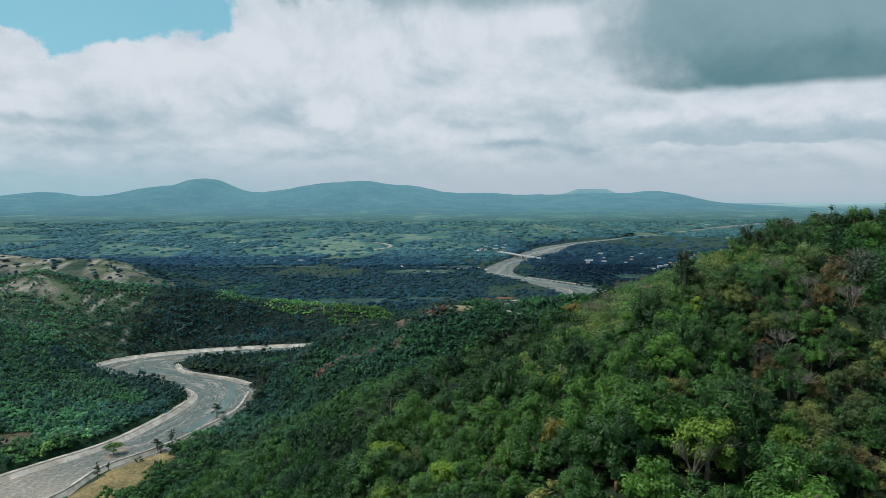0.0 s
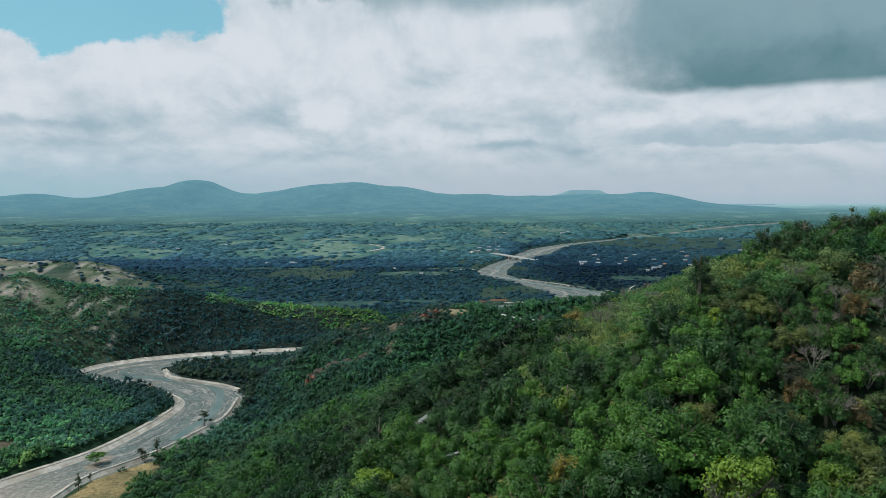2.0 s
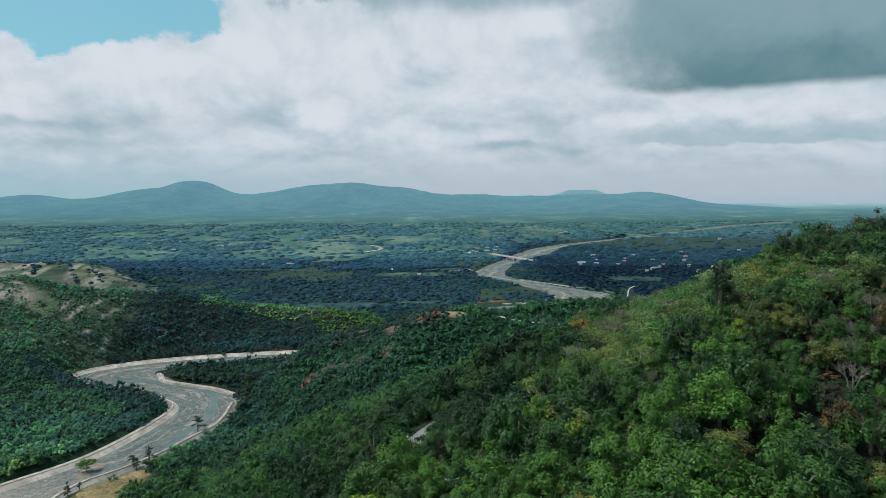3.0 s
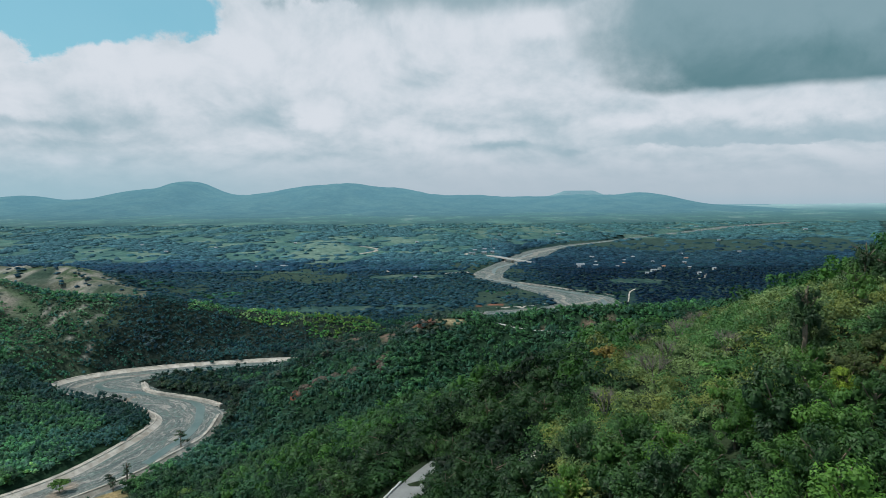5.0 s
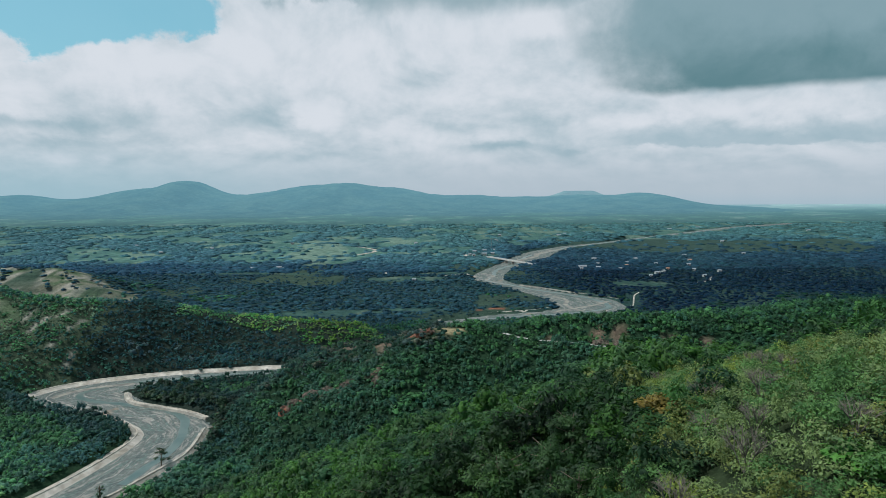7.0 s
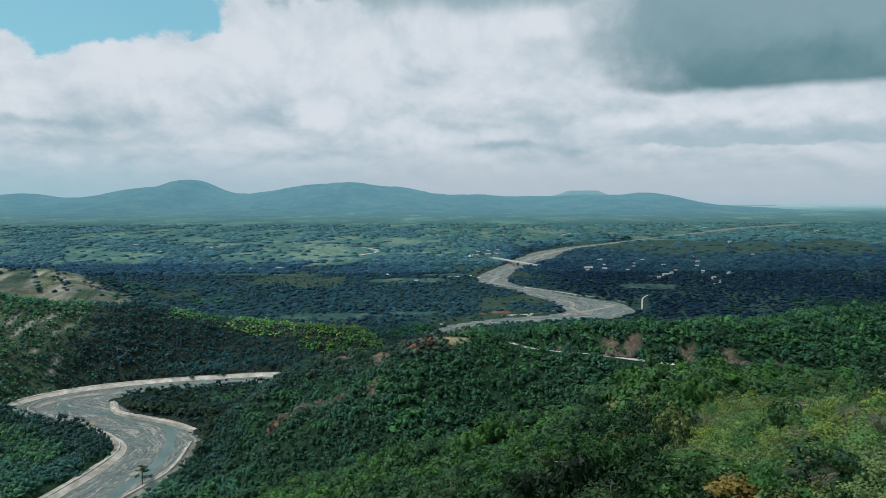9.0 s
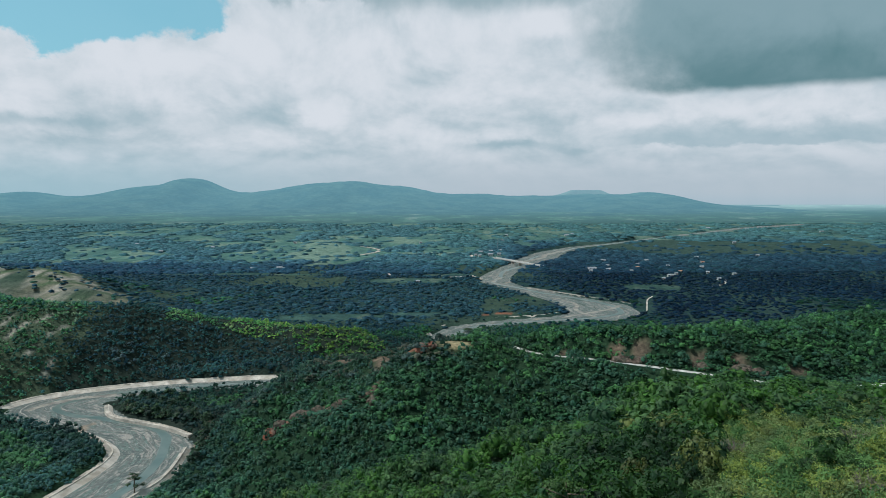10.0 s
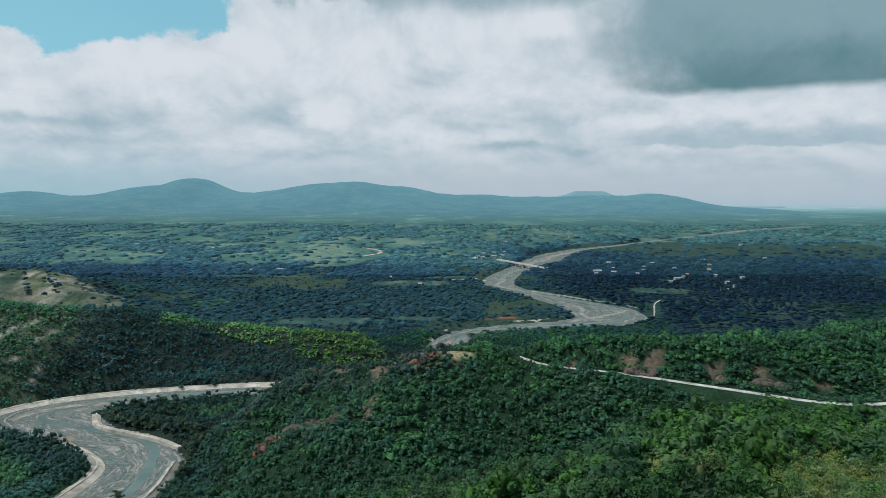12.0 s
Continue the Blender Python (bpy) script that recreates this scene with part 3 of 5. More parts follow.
gx = graded((-3600, -900, 90), (-900, -420, 14), (-420, 240, 3.2), (240, 520, 7), (520, 1000, 14), (1000, 3700, 90))
gy = graded((-700, -60, 40), (-60, 20, 6), (20, 620, 3.2), (620, 1000, 8), (1000, 1500, 10), (1500, 2400, 18))
X, Y = np.meshgrid(gx, gy)
Z = height(X, Y)
cover = np.zeros((*X.shape, 3)) + (0.024, 0.036, 0.019)
# floor darkened under the lower woods, so gaps between crowns read as shade
cover = cover + step(190, 280, Y)[..., None] * np.array((-0.008, 0.000, 0.002))
# tree shade painted on the ground below the cliff and on the point
shaded_floor = (X > -228) & (X < -20) & (Y > 390) & (Y < 600)
cover = np.where(shaded_floor[..., None], (0.020, 0.030, 0.026), cover)
open_slope = (X < -222) & (Y > 440) & (Y < 590)
cover = np.where(open_slope[..., None], (0.046, 0.066, 0.046), cover)
dry = dryness(X, Y)[..., None]
tan = np.where((bumps(X, Y, 26, 33, 5) > 0.53)[..., None], (0.138, 0.134, 0.110), (0.066, 0.094, 0.060))
stony = step(0.46, 0.60, bumps(X, Y, 9, 35, 5)) * step(-30, 30, -305 - X)
tan = tan * (1 - stony[..., None]) + np.array((0.270, 0.242, 0.228)) * stony[..., None]
tan = tan * np.where((Y > 590)[..., None], (0.92, 0.96, 0.94), 1.10)
cover = cover * (1 - dry) + tan * dry
# far ground tinted blue: haze and cloud shade put into its colour
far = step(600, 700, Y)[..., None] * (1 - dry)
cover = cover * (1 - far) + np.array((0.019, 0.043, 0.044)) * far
thin = scrub(X, Y)[..., None]
cover = cover * (1 - thin) + np.array((0.034, 0.058, 0.046)) * thin
free = (openness(X, Y) * step(600, 640, Y))[..., None]
# field colours made bluer, standing in for distance haze
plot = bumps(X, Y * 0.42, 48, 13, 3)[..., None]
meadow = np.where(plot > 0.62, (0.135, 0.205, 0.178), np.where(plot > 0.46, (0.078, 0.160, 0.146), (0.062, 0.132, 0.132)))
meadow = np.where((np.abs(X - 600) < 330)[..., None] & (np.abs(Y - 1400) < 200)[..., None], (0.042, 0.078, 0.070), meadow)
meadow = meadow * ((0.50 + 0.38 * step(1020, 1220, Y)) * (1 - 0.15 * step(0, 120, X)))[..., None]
cover = cover * (1 - free) + meadow * free
naked, earth = bare(X, Y)
cover = cover * (1 - naked[..., None]) + earth * naked[..., None]
nx, ny = len(gx), len(gy)
idx = (np.arange(ny - 1)[:, None] * nx + np.arange(nx - 1)[None])
quads = np.stack([idx, idx + 1, idx + nx + 1, idx + nx], -1).reshape(-1, 4)
ground = mesh_object("ground", np.stack([X, Y, Z], -1).reshape(-1, 3), quads, MAT_LAND, smooth=True)
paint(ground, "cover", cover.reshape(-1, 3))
tagged(ground, "wooded hills, dry grass slopes and valley floor", "ground", kind="structure")

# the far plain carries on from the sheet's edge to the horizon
fx, fy = np.linspace(-9000, 9000, 60), np.array([2378.0, 2700, 3100, 3600, 4200, 5400, 7500])
FX, FY = np.meshgrid(fx, fy)
i = np.arange(len(fy) - 1)[:, None] * 60 + np.arange(59)[None]
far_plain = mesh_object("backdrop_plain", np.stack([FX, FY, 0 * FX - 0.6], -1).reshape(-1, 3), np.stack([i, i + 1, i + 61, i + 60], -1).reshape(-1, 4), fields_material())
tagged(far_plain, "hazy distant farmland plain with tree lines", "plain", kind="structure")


# ---- far mountains ----
def mountain_range(name, y_front, y_back, hills, base, label, cap=1000.0, mat=None):
    xs, ys = np.linspace(-4600, 2400, 420), np.linspace(0, 1, 26)
    XX, S = np.meshgrid(xs, ys)
    crest = base(xs)
    for cx, h, w in hills:
        crest = crest + h * np.exp(-((xs - cx) / w) ** 2)
    crest = np.minimum(crest, cap) + (9 * (bumps(xs, 0 * xs, 170, 5, 4) - 0.5) + 8 * (bumps(xs, 0 * xs, 60, 8, 3) - 0.5)) * (cap > 500) * step(2200, 1200, xs)
    gully = bumps(XX, S * 700, 210, 12, 4) - 0.5
    ZZ = crest[None] * (0.05 * S + 0.95 * step(0.30, 1, S) ** 0.9) + gully * 170 * S * (1 - S) * (crest[None] / 120)
    YY = y_front + (y_back - y_front) * S + 0.0 * XX
    i = np.arange(25)[:, None] * 420 + np.arange(419)[None]
    ob = mesh_object(name, np.stack([XX, YY, ZZ - 2], -1).reshape(-1, 3), np.stack([i, i + 1, i + 421, i + 420], -1).reshape(-1, 4), mat or MAT_MOUNTAIN, smooth=True)
    return tagged(ob, label, "mountains", kind="structure")


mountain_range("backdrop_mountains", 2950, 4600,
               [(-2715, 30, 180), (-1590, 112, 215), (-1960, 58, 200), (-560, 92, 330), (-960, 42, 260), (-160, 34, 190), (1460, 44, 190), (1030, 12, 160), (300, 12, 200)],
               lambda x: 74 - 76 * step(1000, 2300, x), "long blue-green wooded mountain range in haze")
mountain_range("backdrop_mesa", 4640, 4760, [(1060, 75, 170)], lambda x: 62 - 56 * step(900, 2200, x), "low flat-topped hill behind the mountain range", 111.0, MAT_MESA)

# ---- river ----
def lay_riverbed():
    """A level sheet of gravel between the banks; each point knows its run down the river and its offset across."""
    gap = 3.0
    x, y = np.meshgrid(np.arange(-330, 1300, gap), np.arange(60, 2340, gap))
    line = RIVER + RIVER_FAR[1:]
    d, side, w, run = along(x, y, line)
    inside = d < w + 5.0
    cells = inside[:-1, :-1] & inside[1:, :-1] & inside[:-1, 1:] & inside[1:, 1:]
    r, c = np.where(cells)
    wide = x.shape[1]
    quads = np.stack([r * wide + c, r * wide + c + 1, (r + 1) * wide + c + 1, (r + 1) * wide + c], -1)
    used, back = np.unique(quads, return_inverse=True)
    verts = np.stack([x.ravel()[used], y.ravel()[used], np.zeros(len(used))], -1)
    bed = mesh_object("riverbed", verts, back.reshape(-1, 4), MAT_BED)
    paint(bed, "flow", np.stack([run.ravel()[used], (side * d).ravel()[used], 0 * used], -1))
    tagged(bed, "wide gravel riverbed, half dry", "riverbed", kind="structure")


lay_riverbed()
WATER_A = [(x, y, 2.6) for x, y in ((-128, 322), (-123, 338), (-119, 362), (-123, 384), (-136, 408),
                                    (-160, 424), (-188, 430), (-212, 442), (-207, 458), (-183, 473), (-150, 483.5), (-110, 491), (-75, 494), (-30, 522),
                                    (0, 577), (13, 620), (26, 650), (48, 666), (80, 680), (116, 688), (160, 700))]
WATER_B = [(x, y, 3.5) for x, y in ((160, 700), (182, 722), (188, 755), (172, 790), (140, 830), (100, 888), (72, 935), (90, 985), (96, 1050), (148, 1130),
                                    (160, 1230), (235, 1340), (290, 1440), (395, 1545), (540, 1700), (720, 1880), (930, 2100))]
tagged(ribbon("water", WATER_A + WATER_B[1:], 3.0, (-0.85, -0.4, 0, 0.4, 0.85), MAT_WATER, 0.05, wobble=4.5), "shallow grey-green river water", "river", kind="structure")
for k, line in enumerate((((-222, 440), (-216, 452), (-204, 462), (-186, 468)), ((120, 700), (150, 722), (176, 742), (192, 765)),
                          ((152, 704), (140, 740), (152, 770), (138, 800)), ((95, 905), (72, 945), (92, 975), (76, 1010)), ((150, 1180), (190, 1240), (200, 1300), (262, 1390)))):
    tagged(ribbon("gravel_bar", [(x, y, 2.2 if k < 4 else 5.0) for x, y in line], 3.0, (-1, 0, 1), MAT_BAR, 0.09, wobble=2.6), "pale gravel bar in the riverbed", "gravel bar", kind="structure")


def river_wall(nodes, flip, label, deep=1.0, face=None):
    """A sloped concrete bank in panels, with a path along its top."""
    p, way = line_points([(x, y, 0) for x, y in nodes], 6.0)
    left = np.stack([-way[:, 1], way[:, 0]], 1) * (1 if flip else -1)
    wall = tagged(new("river_wall"), label, "embankment")
    # across: foot, crown of the slope, coping, its back, and the path behind
    prof = [(o * deep, h) for o, h in ((0.0, 0.0), (2.6, 1.5), (2.7, 1.8), (3.2, 1.8), (3.2, 1.5), (5.4, 1.55), (5.8, 0.0))]
    for a in range(len(p) - 1):
        for name, lo, hi, mat in (("panel", 0, 4, face or MAT_CONCRETE), ("path_slab", 4, 6, MAT_PATH)):
            bm = bmesh.new()
            rows = []
            for e, s in ((a, 0.004), (a + 1, -0.004)):
                c = p[e, :2] + way[e] * s * 6
                row = [bm.verts.new((*(c + left[e] * o), h)) for o, h in prof[lo:hi + 1]]
                row.append(bm.verts.new((*(c + left[e] * prof[hi][0]), -0.8)))
                row.append(bm.verts.new((*(c + left[e] * prof[lo][0]), -0.8)))
                rows.append(row)
            k = len(rows[0])
            for q in range(k):
                bm.faces.new((rows[0][q], rows[0][(q + 1) % k], rows[1][(q + 1) % k], rows[1][q]))
            bm.faces.new(rows[0])
            bm.faces.new(list(reversed(rows[1])))
            bmesh.ops.recalc_face_normals(bm, faces=bm.faces)
            part(name, bm, mat, wall)
    return wall


river_wall([(-232, 200), (-196, 240), (-180, 268), (-167, 285), (-153, 304), (-144, 337), (-139.5, 368), (-143, 383), (-157, 397), (-172, 408)], True,
           "pale sloped concrete river wall with a path on its top")
river_wall([(-235, 436), (-231, 452), (-216, 467), (-190, 480), (-160, 490), (-121, 498), (-80, 501), (-40, 520), (-10, 570)], True,
           "long pale curved concrete river wall under the cliff")
river_wall([(-178, 447), (-173, 436), (-165, 428), (-148, 421), (-131, 413.5), (-116, 402)], False, "curved concrete wall round the wooded point", 0.75)
river_wall([(-112, 384), (-108, 350), (-116, 330), (-123, 309), (-134, 291), (-146, 277), (-147, 252), (-165, 220)], False, "low concrete river wall beside a brown field", 0.6)
river_wall([(-2, 622), (2, 649), (29, 678), (66, 695), (106, 704), (128, 722)], True, "pale concrete wall on the far bend's outer bank")
river_wall([(150, 672), (182, 690), (203, 716), (208, 750), (200, 780), (170, 812), (140, 852), (112, 884)], False, "grey sloped bank on the wide river bend", 0.4, MAT_BAR)

# ---- roads ----


def near_level(x, y):
    return along(x, y, ROAD_LINE)[2]


def strip_of(line, half):
    return [(x, y, half) for x, y, _ in line]


near_road = ribbon("road", strip_of(ROAD, 1.0), 1.5, (-2.2, -1.1, 0, 1.1, 2.2), MAT_ROAD, lambda x, y: near_level(x, y) + 0.06)
tagged(near_road, "narrow grey hill road in a tight bend", "road", kind="structure")
spur_road = ribbon("road_spur", strip_of(SPURROAD, 1.0), 2.0, (-1.15, 0, 1.15), MAT_ROADCON, lambda x, y: 0 * x + SPURROAD_Z + 0.08)
tagged(spur_road, "pale concrete road along the wooded spur", "road", kind="structure")


def parapet(line, half, side, level, gap, high, label, category):
    """A low roadside wall of separate blocks."""
    p, way = line_points(strip_of(line, half), gap)
    left = np.stack([-way[:, 1], way[:, 0]], 1) * side
    thing = tagged(new("roadside_wall"), label, category)
    for a in range(len(p) - 1):
        c, d = p[a, :2] + left[a] * half, p[a + 1, :2] + left[a + 1] * half
        mid, run = (c + d) / 2, d - c
        z = float(level(mid[0], mid[1]))
        bm = bmesh.new()
        long = np.hypot(*run)
        box(bm, -long / 2 + 0.02, long / 2 - 0.02, -0.16, 0.16, -0.9, high, 0.03)
        bm.transform(pose(mid[0], mid[1], z, 0, 0, math.degrees(math.atan2(run[1], run[0]))))
        part("block", bm, MAT_WALLW, thing)
    return thing


parapet(ROAD[1:4], 2.4, -1, near_level, 2.5, 0.25, "low white-washed edge wall of the hill road", "wall")
parapet(SPURROAD[2:], 1.45, -1, lambda x, y: SPURROAD_Z, 5.0, 0.12, "low pale concrete parapet beside the spur road", "wall")
for line in ([(205, 716, 0.7), (213, 740, 0.8), (226, 782, 0.8), (240, 806, 0.7)], [(-150, 1440, 3), (-118, 1400, 4), (-100, 1350, 4), (-122, 1290, 4), (-135, 1270, 3)],
             [(-420, 1010, 2), (-330, 1045, 2.5), (-270, 1075, 2.5)], [(62, 1225, 5), (66, 1300, 4.5), (72, 1330, 3)], [(330, 870, 2), (365, 905, 2), (380, 945, 2)],
             [(-60, 985, 2), (-66, 1010, 2.5), (-58, 1040, 2)], [(20, 960, 3), (60, 972, 3.5), (75, 985, 2)]):
    tagged(ribbon("road_track", line, 8.0, (-1, 0, 1), MAT_PATH, lambda x, y: height(x, y) + 0.5), "pale unpaved track over the plain", "track", kind="structure")

# ---- trees ----
# haze, mist, cool and teal: greens with distance haze and shade mixed in
GREENS = {"bright": (0.080, 0.190, 0.046), "mid": (0.048, 0.124, 0.042), "dark": (0.027, 0.071, 0.036), "olive": (0.160, 0.185, 0.076),
          "lime": (0.160, 0.245, 0.046), "brown": (0.140, 0.100, 0.064), "grey": (0.074, 0.088, 0.080), "straw": (0.26, 0.24, 0.145),
          "orange": (0.27, 0.155, 0.035), "cool": (0.026, 0.060, 0.070), "teal": (0.034, 0.085, 0.082), "moss": (0.058, 0.108, 0.058),
          "pine": (0.030, 0.076, 0.060), "fern": (0.046, 0.116, 0.066), "haze": (0.036, 0.080, 0.092), "hay": (0.180, 0.230, 0.075), "meadow": (0.090, 0.175, 0.080), "pale": (0.150, 0.205, 0.110), "mist": (0.064, 0.124, 0.128)}


def dome():
    """A low lump of eighteen triangles."""
    v = [(0, 0, 1.0)]
    for h, w, o in ((0.42, 0.92, 0.0), (-0.55, 0.80, 0.5)):
        v += [(w * math.cos((k + o) * 1.0472), w * math.sin((k + o) * 1.0472), h) for k in range(6)]
    f = [(0, 1 + k, 1 + (k + 1) % 6) for k in range(6)]
    for k in range(6):
        f += [(1 + k, 7 + k, 1 + (k + 1) % 6), (1 + (k + 1) % 6, 7 + k, 7 + (k + 1) % 6)]
    return np.array(v, float), np.array(f)


DOME_V, DOME_F = dome()


def tuft():
    """A smaller lump of twelve triangles, open below."""
    v = [(0, 0, 1.0)]
    for h, w, o in ((0.45, 0.90, 0.0), (-0.75, 1.10, 0.5)):
        v += [(w * math.cos((k + o) * 1.5708), w * math.sin((k + o) * 1.5708), h) for k in range(4)]
    f = [(0, 1 + k, 1 + (k + 1) % 4) for k in range(4)]
    for k in range(4):
        f += [(1 + k, 5 + k, 1 + (k + 1) % 4), (1 + (k + 1) % 4, 5 + k, 5 + (k + 1) % 4)]
    return np.array(v, float), np.array(f)


TUFT = tuft()
AIRY = (np.zeros((0, 3)), None)


def unit(v):
    return v / np.maximum(np.linalg.norm(v, axis=-1, keepdims=True), 1e-6)


def crown_shape(blobs, leaves, leaf, r, flat=0.8, skirt=0.25, quad=True, core=None, ragged=0.32, aspect=1.75):
    """A crown one wide in radius and one high: sprays of leaves on lumps of different size.
    aspect: its height over its radius once it is scaled. Returns points, triangles."""
    turn = 2.4 * np.arange(blobs) + r.uniform(0, 0.9, blobs)
    reach = 0.72 * np.sqrt((np.arange(blobs) + 0.3) / blobs) * r.uniform(0.8, 1.1, blobs)
    radii = r.uniform(0.24, 0.46, blobs) * min(1.0, (8 / blobs) ** 0.40)
    lift = np.sqrt(np.clip(1 - (reach / 0.86) ** 2, 0.05, 1)) * r.uniform(0.36, 1.04, blobs)
    centres = np.stack([reach * np.cos(turn), reach * np.sin(turn), skirt + (0.86 - skirt) * lift - 0.5 * radii * flat], -1)
    body_v, body_f = (DOME_V, DOME_F) if core is None else core
    k = len(body_v)
    if not k:
        body_f = np.zeros((0, 3), int)
    lumps = body_v[None] * radii[:, None, None] * 0.54 * (1 + 0.6 * (r.random((blobs, k, 1)) - 0.5)) * (1, 1, flat) + centres[:, None]
    vs = [lumps.reshape(-1, 3)]
    fs = [(body_f[None] + (np.arange(blobs) * k)[:, None, None]).reshape(-1, 3)]
    pick = r.choice(blobs, leaves, p=radii**2 / (radii**2).sum())
    d = unit(r.normal(size=(leaves, 3)))
    d[:, 2] = np.where(d[:, 2] < -0.25, -d[:, 2], d[:, 2])
    at = centres[pick] + d * radii[pick, None] * (1, 1, flat) * r.uniform(0.62, 1.22, (leaves, 1))
    up = unit(d + (0, 0, 0.40) + ragged * r.normal(size=(leaves, 3)))
    out = 0.5 * d + (0, 0, 0.15) + 0.7 * r.normal(size=(leaves, 3))
    out = unit(out - up * (out * up).sum(1, keepdims=True))
    side = np.cross(up, out)
    size = leaf * r.uniform(0.6, 1.4, (leaves, 1))
    tip, heel = at + out * size - up * size * 0.15, at - out * size * 0.7
    wide = side * size * r.uniform(0.40, 0.70, (leaves, 1))
    squash = np.array((1, 1, 1 / aspect))
    tip, heel, wide = at + (tip - at) * squash, at + (heel - at) * squash, wide * squash
    if quad:
        vs.append(np.stack([heel, at - wide, tip, at + wide], 1).reshape(-1, 3))
        one = np.array([[0, 1, 2], [0, 2, 3]])
    else:
        vs.append(np.stack([heel - wide, tip, heel + wide], 1).reshape(-1, 3))
        one = np.array([[0, 1, 2]])
    each = 4 if quad else 3
    fs.append((one[None] + (np.arange(leaves) * each)[:, None, None]).reshape(-1, 3) + blobs * k)
    return np.concatenate(vs), np.concatenate(fs)


def scatter(name, label, category, shapes, at, size, tall, colours, r, mat=None):
    """One mesh of many plants: shapes set at the given ground points, turned and sized one by one."""
    vs, fs, cs, count = [], [], [], 0
    kinds = r.integers(0, len(shapes), len(at))
    for k, (v, f) in enumerate(shapes):
        mine = np.where(kinds == k)[0]
        if not len(mine):
            continue
        turn = r.uniform(0, 6.283, len(mine))
        c, s = np.cos(turn)[:, None], np.sin(turn)[:, None]
        px = (v[None, :, 0] * c - v[None, :, 1] * s) * size[mine, None] + at[mine, None, 0]
        py = (v[None, :, 0] * s + v[None, :, 1] * c) * size[mine, None] + at[mine, None, 1]
        pz = v[None, :, 2] * tall[mine, None] + at[mine, None, 2]
        vs.append(np.stack([px, py, pz], -1).reshape(-1, 3))
        fs.append((f[None] + (np.arange(len(mine)) * len(v))[:, None, None] + count).reshape(-1, 3))
        cs.append(np.repeat(colours[mine], len(v), axis=0))
        count += len(mine) * len(v)
    ob = mesh_object(name, np.concatenate(vs), np.concatenate(fs), mat or MAT_LEAF)
    paint(ob, "leaf", np.concatenate(cs))
    return tagged(ob, label, category, kind="stuff")


def spots(x0, x1, y0, y1, gap, r, ahead=True):
    """Jittered places over a stretch of the plan: the valley that opens ahead, or the land beside and behind it."""
    x, y = np.meshgrid(np.arange(x0, x1, gap), np.arange(y0, y1, gap * 0.9))
    x = (x + (np.arange(len(y)) % 2)[:, None] * gap * 0.5 + r.uniform(-0.42, 0.42, x.shape) * gap).ravel()
    y = (y + r.uniform(-0.42, 0.42, y.shape) * gap).ravel()
    keep = (np.abs(x + 4) < 0.665 * y + 16) == ahead
    return x[keep], y[keep]


def clear_of(x, y, r):
    """Keeps plants off the water, the walls, the roads, bare ground and dry slopes."""
    keep = np.ones(x.shape, bool)
    for line in (RIVER, RIVER_FAR):
        d, _, w, _ = along(x, y, line)
        keep &= d > w + np.where(y < 340, 7.2, np.where(y < 560, 5.4, np.where(y < 1300, 4.0, 15.0)))
    keep &= (along(x, y, ROAD)[0] > np.where(y > 107, 4.4, 2.2)) & (np.hypot(x - 10.7, y - 101.6) > 3.0)
    keep &= along(x, y, [(205, 716, 1), (213, 740, 1), (226, 782, 1), (240, 806, 1)])[0] > 6.5
    d, side, _, _ = along(x, y, SPURROAD)
    keep &= (d > 2.6) & ~((side < 0) & (d < np.where(x > 118, 8.0, 10.5)) & ((x > 62) | (r.random(x.shape) < 0.75)))
    keep &= ~((x < -222) & (y > 440) & (y < 590)) | (r.random(x.shape) < 0.96)
    keep &= (bare(x, y)[0] < 0.04) | (r.random(x.shape) < 0.05)
    keep &= (dryness(x, y) < 0.5) | (r.random(x.shape) < np.where(y > 590, 0.26, np.where(x > -290, 0.45, 0.24)))
    return keep


def palette(names, shares, pick):
    return np.array([GREENS[n] for n in names])[np.searchsorted(np.cumsum(shares) / sum(shares), pick).clip(0, len(names) - 1)]


